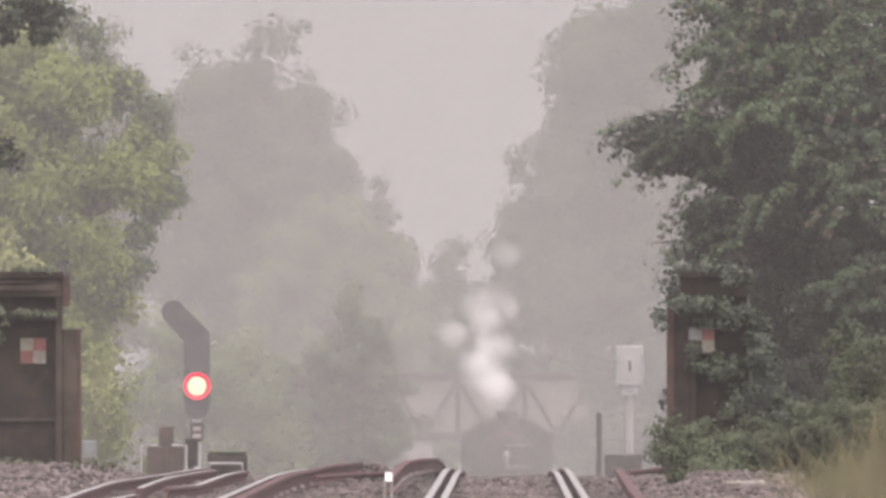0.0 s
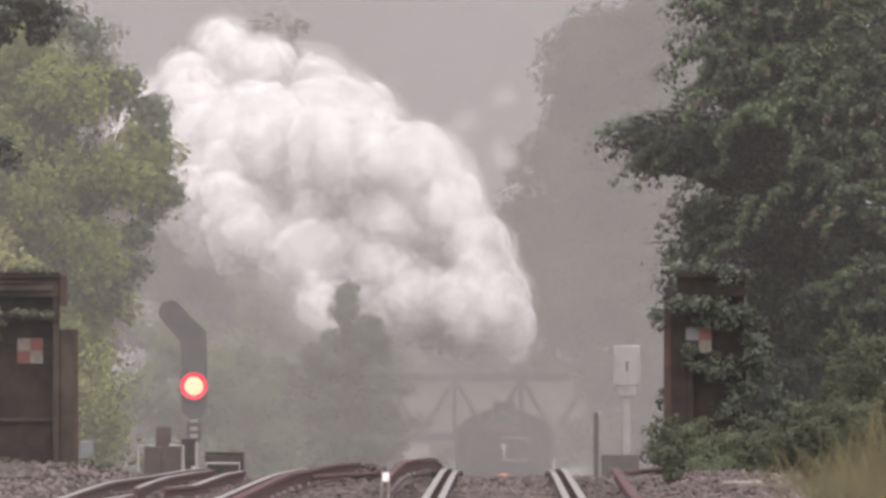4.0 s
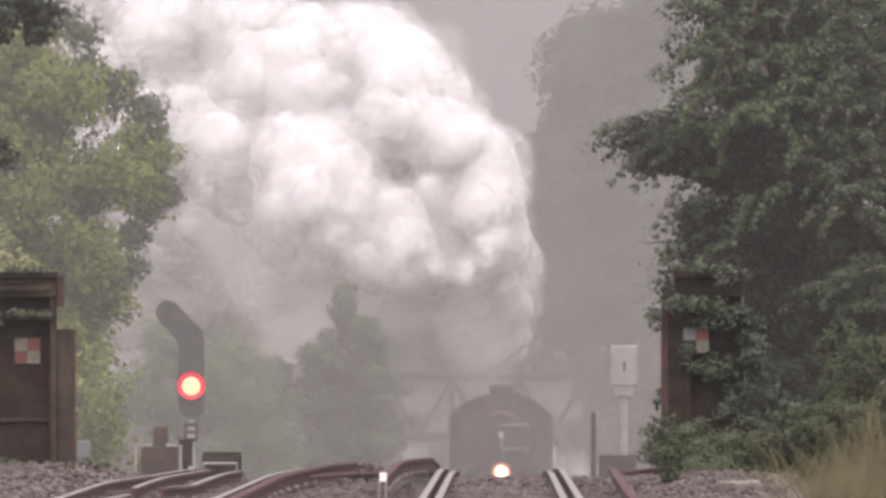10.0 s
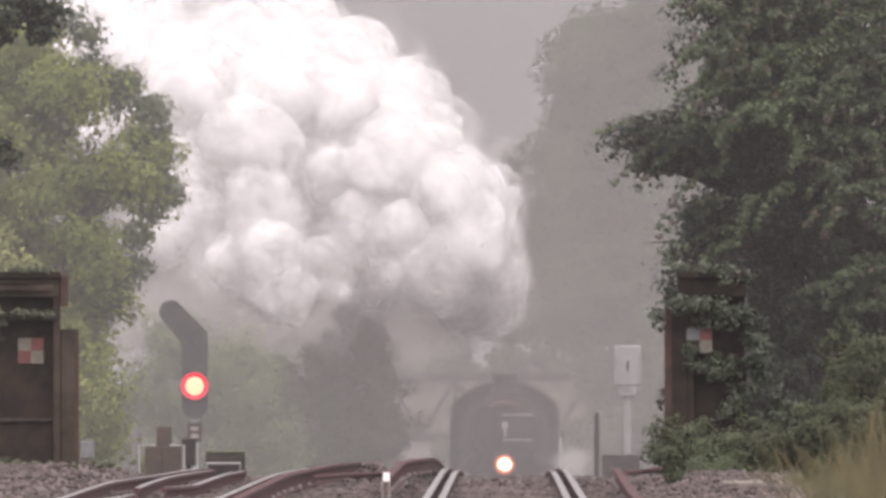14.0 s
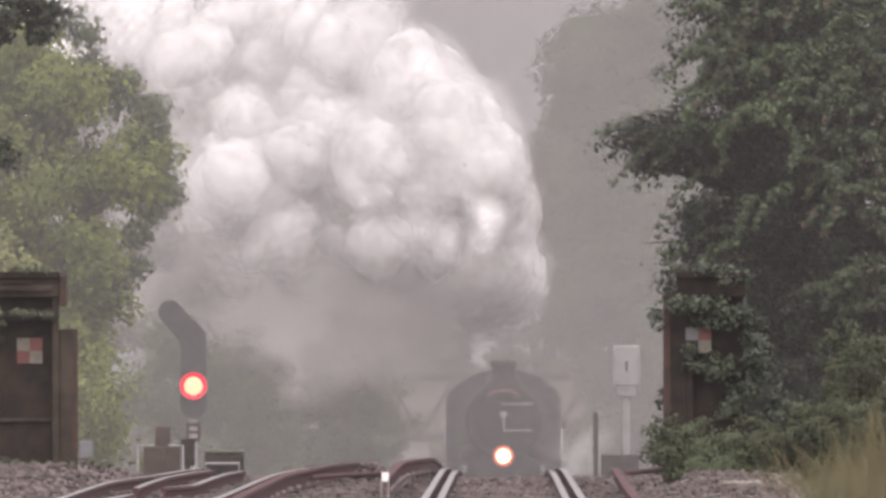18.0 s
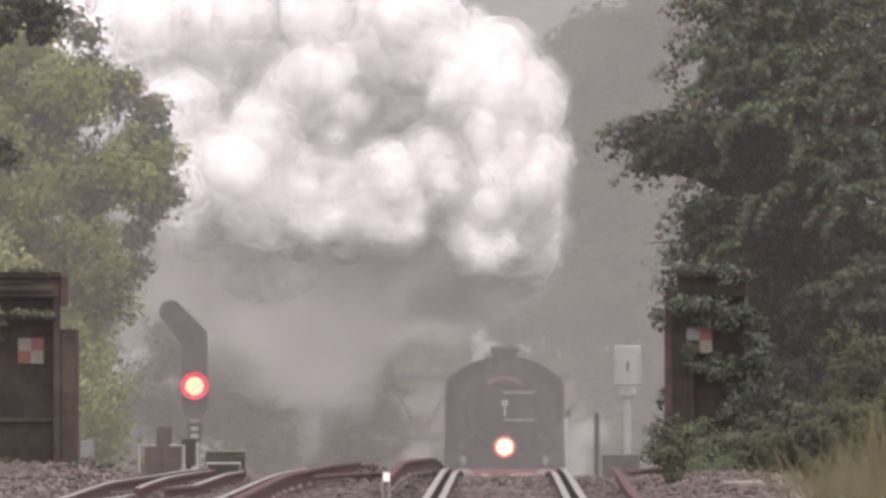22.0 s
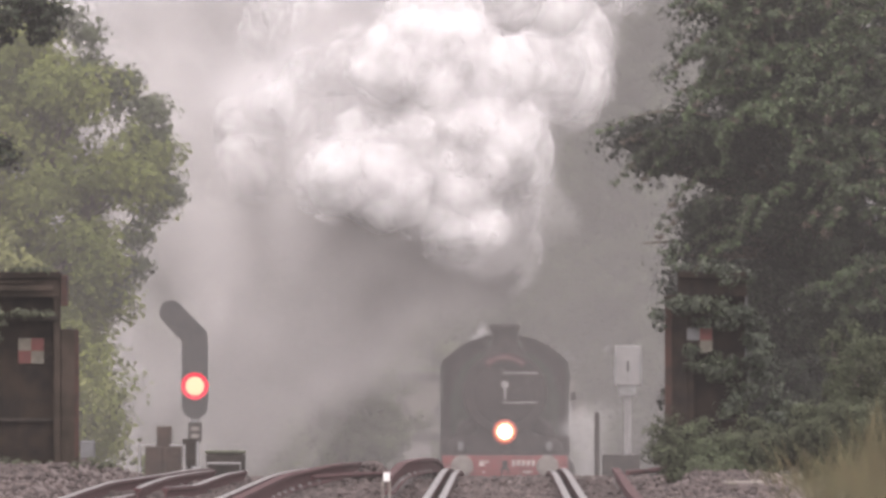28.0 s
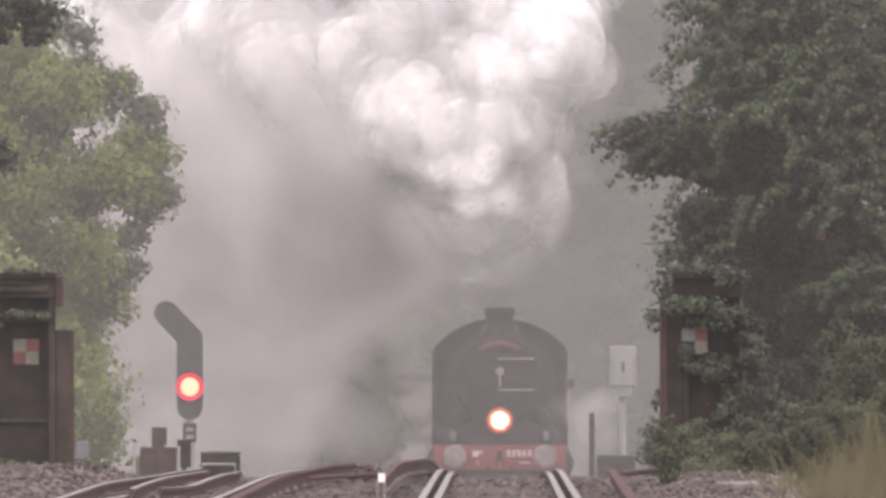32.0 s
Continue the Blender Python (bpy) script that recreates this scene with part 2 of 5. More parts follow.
# ---- the lie of the line: level to a crest, then down 1 in 139 ----
def rail_z(y):
    if y < 430:
        return 0.0
    if y < 564:
        return -0.0072 * (y - 430) ** 2 / (2 * 134)
    if y < 1500:
        # a slight dip below the crest, added so the engine fits the camera's view
        sag = 0.085 * math.sin(math.pi * (y - 700) / 330) ** 0.6 if 700 < y < 1030 else 0.0
        return -0.0072 * (y - 497) - sag
    return -0.0072 * 1003 - 0.0072 * 250 * (1 - math.exp(-(y - 1500) / 250))


def bank(x, y):
    # the verge rises to the bridge and falls away again beyond it
    out = max(x - 1.85, -4.78 - x)
    if out < 0:
        return 0.0
    up, over = max(0.0, min(1.0, (y - 345) / 75)), max(0.0, min(1.0, (y - 450) / 60))
    return (0.22 if x > 0 else 0.3) * min(1.0, out / 0.35) * up * up * (3 - 2 * up) * (1 - over)


def sheet(name, xs, ys, drop, mat, wobble=0.0, kind="structure", label="", category=""):
    bm = bmesh.new()
    grid = [[bm.verts.new((x, y, rail_z(y) + drop(x, y) + (noise.noise(Vector((x * 1.3, y * 0.35, 0))) * wobble))) for x in xs] for y in ys]
    for r, s in zip(grid, grid[1:]):
        for i in range(len(xs) - 1):
            bm.faces.new((r[i], r[i + 1], s[i + 1], s[i]))
    return tagged(part(name, bm, mat, smooth=True), label, category, kind=kind)


ys_far = [-400, -100, 0, 100, 200, 250] + list(range(300, 620, 6)) + list(range(620, 1500, 40)) + [1500, 1700, 2000, 2600, 3500, 4800]
sheet("ground", [-1500, -500, -150, -60, -30, -15, -9, -7, -5.6, -5.2, -4.77, 1.5, 1.84, 2.2, 2.6, 4, 6, 9, 15, 30, 60, 150, 500, 1500], ys_far, lambda x, y: (-0.42 if -5.5 < x < 2.3 else -0.30) + (bank(x, y) if abs(x) < 10 else 0),
      "soil", 0.10, label="earth and rough grass beside the line", category="ground")
sheet("trackbed", [-6.6, -6.0, -5.5, -5.13, -4.95, -4.78, -4.4, -3.9, -3.4, -2.9, -2.4, -2.0, -1.7, -1.3, -0.9, -0.45, 0, 0.45, 0.9, 1.3, 1.6, 1.85, 2.0, 2.2, 2.6, 3.2],
      list(range(280, 620, 2)) + list(range(620, 1460, 20)), lambda x, y: (-0.16 if -5 < x < 1.9 else -0.22) + bank(x, y), "ballast", 0.05,
      label="grey-brown stone ballast bed of two tracks", category="track bed")


def rail_mesh(path, mat_side="rail_side", raise_by=0.0, wide=0.036, high=0.19):
    # flat-bottom rail drawn along a path of (x, y); head, web and foot
    prof = [(-wide, 0), (wide, 0), (wide, -0.035), (0.010, -0.05), (0.010, -high + 0.02), (0.07, -high + 0.01), (0.07, -high), (-0.07, -high),
            (-0.07, -high + 0.01), (-0.010, -high + 0.02), (-0.010, -0.05), (-wide, -0.035)]
    bm = bmesh.new()
    rings = [[bm.verts.new((x + px, y, rail_z(y) + raise_by + pz)) for px, pz in prof] for x, y in path]
    n = len(prof)
    for r, s in zip(rings, rings[1:]):
        for i in range(n):
            f = bm.faces.new((r[i], s[i], s[(i + 1) % n], r[(i + 1) % n]))
            f.material_index = 1 if i == 0 else 0
    bm.faces.new(rings[0])
    bm.faces.new(rings[-1][::-1])
    return bm


def curve_path(knots, step=4.0):
    # smooth x(y) through knots
    ys = np.arange(knots[0][0], knots[-1][0] + 0.01, step)
    ky, kx = [k[0] for k in knots], [k[1] for k in knots]
    xs = np.interp(ys, ky, kx)
    for _ in range(6):
        xs[1:-1] = (xs[:-2] + 2 * xs[1:-1] + xs[2:]) / 4
    return [(float(x), float(y)) for x, y in zip(xs, ys)]


def rail(name, knots, label, raise_by=0.0, parent=None, step=4.0, wide=0.036):
    ob = part(name, rail_mesh(curve_path(knots, step), raise_by=raise_by, wide=wide), "rail_side", parent, smooth=False)
    ob.data.materials.append(M["rail_head"])
    if "conductor" in name:
        ob.data.materials[1] = M["rail_side"]
    if parent is None:
        tagged(ob, label, "rail", kind="structure")
    return ob


for x in (-0.7525, 0.7525):
    rail("rail", [(200, x), (1450, x)], "polished steel running rail on rusty base", step=5)
for x in (-0.615, 0.615):
    rail("guard_rail", [(330, x), (520, x)], "rusty guard rail inside the running rail", -0.03, step=5)
rail("rail", [(200, -4.2), (330, -4.2), (400, -4.35), (430, -4.0), (470, -3.9), (1450, -4.15)], "polished steel running rail, curved at points")
rail("rail", [(200, -2.75), (420, -2.72), (480, -2.5), (1450, -2.65)], "polished steel running rail, curved at points")
rail("switch_rail", [(378, -3.83), (396, -3.87), (417, -3.88), (434, -3.76), (450, -3.62)], "tapered steel switch rail beside running rail", step=2)
rail("check_rail", [(320, -4.06), (350, -3.98), (376, -3.86)], "low worn check rail inside the curve", -0.06, step=2)
rail("closure_rail", [(380, -3.56), (383, -3.42), (387, -3.31), (400, -3.31), (420, -3.31), (433, -3.29), (446, -3.2)], "short bent closure rail in points", step=1)
rail("conductor_rail", [(280, -2.4), (401, -2.41), (435, -2.15), (470, -1.95), (540, -1.8)], "raised rusty conductor rail on white insulators", 0.08, wide=0.045)
rail("conductor_rail", [(372, -1.2), (430, -1.22), (455, -1.06), (475, -0.98), (540, -0.95)], "raised rusty conductor rail on white insulators", 0.14, wide=0.045)
rail("conductor_rail", [(300, 1.22), (349, 1.24), (447, 1.36)], "raised rusty conductor rail on white insulators", 0.04, wide=0.045)


# ---- plate girders of the bridge at the crest ----
def girder(side, x_in, wide, lip, name_label):
    # side -1: left of the tracks; the end face looks at the camera
    g = thing("bridge_girder", name_label, "bridge girder", (0, 0, 0), "girders beside the track")
    s = side
    def bx(xa, xb, *r):
        a, b = sorted((x_in + s * xa, x_in + s * xb))
        return (a, b, *r)
    part("web_plate", boxes(bx(0.30, wide, 430.10, 430.14, -0.3, 2.15)), "steel", g)
    part("end_post", boxes(bx(0.0 if s < 0 else -0.05, 0.22, 429.95, 430.20, -0.3, 1.72 if s < 0 else 2.12), bevel=0.012), "timber" if s < 0 else "steel", g)
    if s > 0:
        part("rusty_edge", boxes(bx(-0.055, 0.03, 429.93, 429.95, -0.3, 2.0), bevel=0.004), "rust", g, "rust-red post edge")
    part("edge_plate", boxes(bx(0.22, 0.30, 429.9 if s < 0 else 429.955, 430.2, -0.3, 2.10), bevel=0.012), "timber" if s < 0 else "steel", g)
    part("top_flange", boxes(bx(lip, wide, 429.75, 430.9, 2.32, 2.40), bevel=0.01), "steel", g)
    part("top_beam", boxes(bx(lip, wide, 429.85, 430.2, 2.10, 2.32), bevel=0.01), "timber" if s < 0 else "steel", g)
    if s < 0:
        part("end_block", boxes(bx(0.13, 0.215, 429.8, 430.15, 1.99, 2.36), bevel=0.015), "rust", g, "rust-stained end block")
        part("rotten_plank", boxes(bx(0.3, wide, 429.78, 429.84, 2.17, 2.235), bevel=0.01), "timber", g)
        part("rotten_plank", boxes(bx(0.55, wide, 429.80, 429.84, 2.255, 2.30), bevel=0.01), "timber", g)
        part("rust_streak", boxes(bx(0.0, 0.05, 429.94, 429.948, 0.2, 1.7)), "rust", g)
    part("rail_ledge", boxes(bx(0.26, wide, 429.85, 430.2, 1.82, 1.88), bevel=0.008), "steel_pale", g)
    part("bottom_plate", boxes(bx(0.30, wide, 430.04, 430.12, -0.2, 0.62), bevel=0.006), "steel", g)
    part("plate_edge", boxes(bx(0.30, wide, 429.98, 430.12, 0.62, 0.66), bevel=0.006), "steel_pale", g)
    part("side_web", boxes(bx(0.30, 0.34, 430.2, 431.0, -0.6, 2.25)), "steel", g)
    for k in range(2):
        part("stiffener", boxes(bx(wide - 0.1, wide, 430.02 + 0.5 * k, 430.12 + 0.5 * k, -0.6, 2.2)), "steel", g)
    return g


girder(-1, -5.05, 1.7, 0.22, "rusty dark steel bridge girder end with pale moss")
girder(1, 1.95, 0.92, 0.10, "dark steel bridge girder end overgrown with ivy")


def chequer(x, z, name_label):
    c = thing("clearance_sign", name_label, "warning sign", (x, 430.08 if x < 0 else 429.935, z))
    part("backing", boxes((-0.16, 0.16, 0, 0.02, -0.16, 0.16), bevel=0.004), "steel_pale", c)
    for i in (0, 1):
        for j in (0, 1):
            m = "red" if (i + j) % 2 else "sign_pale"
            # the sign under the ivy has lost one red square to dirt
            if x > 0 and i == 0:
                m = "steel" if j else "ash"
            part("red_square" if (i + j) % 2 else "white_square", boxes((-0.15 + 0.15 * i, 0.15 * i, -0.006, 0.0, -0.15 + 0.15 * (1 - j), 0.15 * (1 - j))), m, c)
    return c


chequer(-5.62, 1.46, "red and white chequered clearance sign on the rusty girder")
chequer(2.31, 1.585, "red and white chequered clearance sign partly under ivy")


# ---- colour light signal with a junction arm ----
def signal():
    z0 = rail_z(600)
    s = thing("railway_signal", "black railway signal showing red with slanted junction arm", "railway signal", (-5.13, 600, 0))
    head = extruded([(-0.215, 1.72), (-0.215, 0.78)] + [(-0.215 * math.cos(a), 0.65 - 0.215 * math.sin(a)) for a in np.linspace(0, math.pi, 12)] + [(0.215, 1.80), (0.20, 1.88)] +
                    [(-0.39 + 0.20 * math.cos(a), 2.20 + 0.20 * math.sin(a)) for a in np.linspace(0.85, 3.95, 14)], -0.03, 0.03)
    part("head", head, "black", s)
    part("lens_hood", turned([(0.236, 0.0), (0.232, -0.09), (0.226, -0.09), (0.223, 0.0)], 28, Matrix.Translation((0, -0.03, 0.98)) @ ALONG), "black", s)
    # glowing ring added for the lamp's red halo, not a rim of the lens
    part("lens_halo", turned([(0.232, -0.06), (0.14, -0.037)], 32, Matrix.Translation((0, 0, 0.98)) @ ALONG), "red_halo", s, "red halo painted round the lit lamp")
    part("lens", turned([(0.155, -0.040), (0.10, -0.06), (0.0, -0.07)], 32, Matrix.Translation((0, 0, 0.98)) @ ALONG), "red_core", s, "lit red lamp")
    for k in range(5):
        part("junction_lamp", turned([(0.05, -0.03), (0.05, -0.06), (0.0, -0.065)], 14, Matrix.Translation((-0.39 + 0.09 * k, 0, 2.20 - 0.09 * k)) @ ALONG), "black", s)
    part("post", tubes((((0, 0.05, z0 - 0.3), (0, 0.05, 1.0)), 0.07)), "grey", s)
    plate = part("number_plate", boxes((-0.115, 0.115, -0.05, -0.03, 0.06, 0.38), bevel=0.006), "steel_pale", s)
    for z in (0.12, 0.24):
        part("text_bar", boxes((-0.07, 0.07, -0.056, -0.051, z, z + 0.07)), "sleeper", plate)
    return s


signal()


# ---- mist: still sheets across the line, placed and thinned to fit the camera's view ----
def mist_veil(y, wide, high, alpha):
    bm = bmesh.new()
    nx, nz = 12, 8
    z0 = rail_z(y) - 1.0
    g = [[bm.verts.new((-wide + 2 * wide * i / nx, y + 3 * noise.noise(Vector((i * 0.3, j * 0.3, y))), z0 + high * j / nz)) for i in range(nx + 1)] for j in range(nz + 1)]
    for a, b in zip(g, g[1:]):
        for i in range(nx):
            bm.faces.new((a[i], a[i + 1], b[i + 1], b[i]))
    mat = vapour("mist", alpha, 0.10, alpha * 0.3, color=(0.305, 0.299, 0.296), spread=0.5, relief=8.0)
    return tagged(part("mist", bm, mat, smooth=True), "thin pale mist hanging over the tracks", "mist", kind="stuff")


for y, alpha in ((320, 0.045), (452, 0.055), (533, 0.20), (640, 0.05), (692, 0.06), (760, 0.09), (830, 0.15), (930, 0.17), (1100, 0.20)):
    mist_veil(y, 45 + y * 0.02, 40, alpha)


def added_haze():
    # added sheet with soft ends, low over the near line; it lifts dark tones
    bm = bmesh.new()
    g = [[bm.verts.new((-16 + 2 * i, 0.6 * noise.noise(Vector((i * 0.4, j * 0.5, 2))), -1 + 2 * j)) for i in range(17)] for j in range(7)]
    for a, b in zip(g, g[1:]):
        for i in range(16):
            bm.faces.new((a[i], a[i + 1], b[i + 1], b[i]))
    mat = vapour("added_haze_skin", 0.05, 0.12, 0.015, color=(0.305, 0.299, 0.296), spread=0.5, relief=8.0)
    n, l = mat.node_tree.nodes, mat.node_tree.links
    mix = n["Material Output"].inputs["Surface"].links[0].from_node
    alpha = mix.inputs[0].links[0].from_socket
    co, axis, side, fade, thin = n.new("ShaderNodeTexCoord"), n.new("ShaderNodeSeparateXYZ"), n.new("ShaderNodeMath"), n.new("ShaderNodeMapRange"), n.new("ShaderNodeMath")
    side.operation, thin.operation = "ABSOLUTE", "MULTIPLY"
    fade.inputs["From Min"].default_value, fade.inputs["From Max"].default_value = 15.5, 6.0
    l.new(co.outputs["Object"], axis.inputs[0])
    l.new(axis.outputs["X"], side.inputs[0])
    l.new(side.outputs[0], fade.inputs["Value"])
    l.new(fade.outputs[0], thin.inputs[0])
    l.new(alpha, thin.inputs[1])
    l.new(thin.outputs[0], mix.inputs[0])
    return tagged(part("added_haze", bm, mat, smooth=True), "added thin haze sheet sliding over the near line", "mist", kind="stuff")


# one sheet brightens the darks at the start, the other at the end
early_haze = added_haze()
late_haze = copy_thing(early_haze, pose(24, 315, 0))


# ---- trees and plants ----
def leaf_mesh(name, blobs, size, rng, mat, parent=None, clump=0.35, flat=0.5, slim=0.6, even=0.42):
    # blobs: centre, radii, clumps, leaves per clump; leaves are small folded quads spread over uneven clumps
    V, Fc = [], []
    for (c, r, nc, nl) in blobs:
        c, r = np.array(c), np.array(r)
        d = rng.normal(size=(nc, 3))
        d /= np.linalg.norm(d, axis=1)[:, None]
        rad = np.minimum(rng.uniform(0.4, 1.0, nc) ** 0.5 * rng.choice((1.0, 1.0, 1.0, 1.13), nc), 1.1)
        lump = 0.82 + 0.36 * np.sin(d[:, 0] * 5 + c[0]) * np.sin(d[:, 2] * 6 + c[2] * 2) + rng.uniform(-0.1, 0.12, nc)
        centres = c + d * r * (rad * lump)[:, None]
        for k in range(nc):
            sig = clump * rng.uniform(0.5, 1.15)
            off = rng.normal(size=(nl, 3))
            far_out = np.linalg.norm(off, axis=1)
            off *= np.where(far_out > 1.7, 1.7 / far_out * rng.uniform(0.15, 1, nl) ** 0.6, 1.0)[:, None]
            p = centres[k] + off * sig * np.array((1, 1, 0.75))
            n = even * rng.normal(size=(nl, 3)) + np.array((0, -0.35, flat)) + 0.6 * d[k] + 0.5 * off
            n /= np.linalg.norm(n, axis=1)[:, None]
            a = np.cross(n, rng.normal(size=(nl, 3)))
            a /= np.linalg.norm(a, axis=1)[:, None]
            b = np.cross(n, a)
            s = (size * rng.uniform(0.6, 1.35, nl))[:, None]
            quad = np.stack([p - a * s, p - b * s * slim + n * s * 0.18, p + a * s, p + b * s * slim + n * s * 0.18], 1)
            V.append(quad.reshape(-1, 3))
    V = np.concatenate(V)
    q = len(V) // 4
    me = bpy.data.meshes.new(name)
    me.from_pydata(V.tolist(), [], np.arange(q * 4).reshape(q, 4).tolist())
    me.materials.append(M[mat])
    ob = new(name, me)
    ob.parent = parent
    return ob


def limbs(bm, base, tips, r0, rng, fork):
    base, fork = Vector(base), Vector(fork)
    tube(bm, [base, base.lerp(fork, 0.5) + Vector((rng.uniform(-.1, .1), 0, 0)), fork], [r0, r0 * 0.8, r0 * 0.65], 9)
    for t in tips:
        t = Vector(t)
        mid = fork.lerp(t, 0.5) + Vector((rng.uniform(-.2, .2), rng.uniform(-.2, .2), rng.uniform(0, .25)))
        tube(bm, [fork - Vector((0, 0, r0 * 0.4)), mid, t], [r0 * 0.5, r0 * 0.28, r0 * 0.08], 7)
        for _ in range(3):
            e = t + Vector((rng.uniform(-.6, .6), rng.uniform(-.5, .5), rng.uniform(-.4, .5))) * (r0 * 4)
            tube(bm, [mid, mid.lerp(e, 0.6) + Vector((0, 0, 0.1)), e], [r0 * 0.2, r0 * 0.12, r0 * 0.03], 5)
    return bm


def tree(label, base, fork, blobs, size, mat, seed, r0=0.25, clump=0.35, extra=(), category="tree", name="tree"):
    rng = np.random.default_rng(seed)
    t = thing(name, label, category)
    part("trunk", limbs(bmesh.new(), base, [b[0] for b in blobs], r0, rng, fork), "bark", t, smooth=True)
    leaf_mesh("crown", blobs, size, rng, mat, t, clump)
    for nm, bl, m2 in extra:
        leaf_mesh(nm, bl, size, rng, m2, t, clump * 0.8)
    return t


# near tree over the left girder
tree("broad leafy tree with yellow-green early autumn leaves", (-7.6, 541, -0.6), (-7.4, 541, 2.4),
     [((-7.7, 541, 4.3), (2.0, 2.2, 1.7), 330, 75), ((-7.0, 541, 2.2), (1.5, 2, 1.5), 260, 75), ((-6.6, 540, 0.6), (1.15, 1.4, 1.0), 150, 75),
      ((-8.0, 541, 5.9), (1.6, 1.8, 1.2), 190, 75), ((-5.55, 540, 4.1), (0.6, 0.8, 0.7), 60, 75), ((-6.5, 540, 5.4), (0.75, 1, 0.5), 60, 70),
      ((-6.05, 540, 2.9), (0.4, 0.8, 0.8), 40, 60), ((-6.6, 541, 1.9), (0.6, 1, 0.8), 120, 75)],
     0.047, "leaf_left", 3, 0.28, 0.26,
     extra=[("edge_leaves", [((x, 540, z), (0.12, 0.12, 0.10), 6, 42) for x, z in ((-6.56, 6.5), (-6.18, 6.24), (-6.14, 5.84), (-6.35, 5.6), (-5.86, 5.52), (-5.6, 5.6), (-5.74, 5.2), (-5.32, 5.16), (-5.18, 5.12), (-5.16, 4.8),
                                    (-5.45, 4.7), (-5.2, 4.45), (-5.3, 4.2), (-5.08, 4.0), (-5.04, 3.86), (-5.28, 3.6), (-5.46, 3.25), (-5.5, 2.8), (-5.75, 2.4), (-5.6, 3.9))], "leaf_dark"),
            ("yellow_leaves", [((-7.45, 539.2, 3.0), (0.5, 0.4, 0.4), 8, 50), ((-6.3, 539, 0.7), (0.5, 0.4, 0.5), 8, 45), ((-7.3, 539, 2.6), (0.5, 0.5, 0.3), 6, 45)], "leaf_yellow")])
tree("dark overhanging branch of a leafy tree", (-8.6, 480, -0.5), (-8.3, 480, 4.6),
     [((-6.6, 480, 6.0), (0.8, 0.8, 0.45), 42, 60), ((-7.6, 480, 6.3), (0.8, 0.8, 0.7), 30, 60), ((-6.65, 480, 4.2), (0.18, 0.2, 0.2), 5, 40)], 0.05, "leaf_right", 4, 0.2, 0.15)
# near tree over the right girder
tree("dark green tree with glossy leaves and hanging twigs", (4.6, 482, -0.4), (4.4, 482, 2.6),
     [((4.3, 481, 5.2), (1.9, 2, 1.7), 420, 90), ((4.7, 481, 2.9), (2.0, 2, 1.7), 420, 90), ((2.65, 480, 4.25), (0.8, 0.7, 0.5), 90, 80),
      ((1.75, 480, 4.3), (0.42, 0.3, 0.16), 16, 40), ((2.0, 480, 3.95), (0.3, 0.3, 0.25), 10, 30), ((2.75, 480, 3.2), (0.55, 0.6, 0.5), 40, 60), ((3.3, 480, 6.2), (1.0, 1, 0.7), 80, 60),
      ((2.4, 480, 2.75), (0.3, 0.3, 0.25), 10, 30)],
     0.036, "leaf_right", 5, 0.24, 0.22)
# ivy and brambles round the right girder
leaf = np.random.default_rng(8)
tagged(leaf_mesh("ivy", [((2.30, 429.7, 2.0), (0.44, 0.12, 0.08), 24, 34), ((2.50, 429.82, 1.29), (0.30, 0.08, 0.14), 16, 34), ((2.78, 429.82, 0.92), (0.20, 0.08, 0.20), 16, 34), ((2.55, 429.78, 1.78), (0.36, 0.08, 0.06), 8, 26), ((3.02, 429.9, 1.5), (0.14, 0.15, 0.5), 20, 34), ((2.72, 429.8, 1.92), (0.24, 0.12, 0.10), 16, 36), ((2.95, 429.8, 1.3), (0.12, 0.12, 0.55), 22, 36), ((2.75, 429.7, 2.35), (0.3, 0.15, 0.14), 10, 16), ((2.3, 429.6, 2.46), (0.42, 0.15, 0.1), 10, 12), ((1.98, 429.6, 2.62), (0.14, 0.1, 0.16), 8, 20),
                         ((2.2, 429.86, 1.47), (0.07, 0.03, 0.06), 6, 14), ((2.5, 429.85, 1.2), (0.3, 0.05, 0.14), 11, 22), ((2.35, 429.86, 1.3), (0.22, 0.04, 0.08), 8, 18), ((2.65, 429.85, 0.8), (0.18, 0.05, 0.22), 7, 18), ((1.84, 429.7, 1.85), (0.06, 0.1, 0.2), 6, 22), ((3.25, 429.9, 0.75), (0.25, 0.2, 0.3), 18, 36)],
                 0.030, leaf, "ivy", None, 0.075), "dark green ivy trailing over the girder top", "ivy", kind="stuff")
for lab, blobs in (("low bramble bush beside the ballast", [((1.82, 428, 0.60), (0.05, 0.1, 0.10), 4, 16), ((1.98, 428, 0.66), (0.06, 0.1, 0.08), 4, 14), ((2.35, 428, 0.58), (0.12, 0.2, 0.06), 6, 20), ((2.9, 428, 0.64), (0.15, 0.2, 0.07), 8, 20), ((3.5, 428, 0.74), (0.2, 0.2, 0.08), 10, 22), ((2.0, 428, 0.30), (0.3, 0.5, 0.26), 60, 70), ((2.45, 427.4, 0.02), (0.5, 0.4, 0.13), 60, 60), ((2.5, 428, 0.26), (0.5, 0.6, 0.24), 100, 70), ((3.2, 428, 0.30), (0.7, 0.7, 0.32), 150, 70), ((4.1, 428, 0.45), (0.9, 0.8, 0.5), 190, 70)]),
                   ("tall leafy bramble bank under the dark tree", [((4.35, 433, 1.1), (0.7, 0.7, 0.8), 140, 60), ((3.75, 433, 0.5), (0.5, 0.7, 0.36), 80, 60)])):
    tagged(leaf_mesh("bramble_bush", blobs, 0.026, leaf, "bramble", None, 0.10), lab, "bush", kind="stuff")
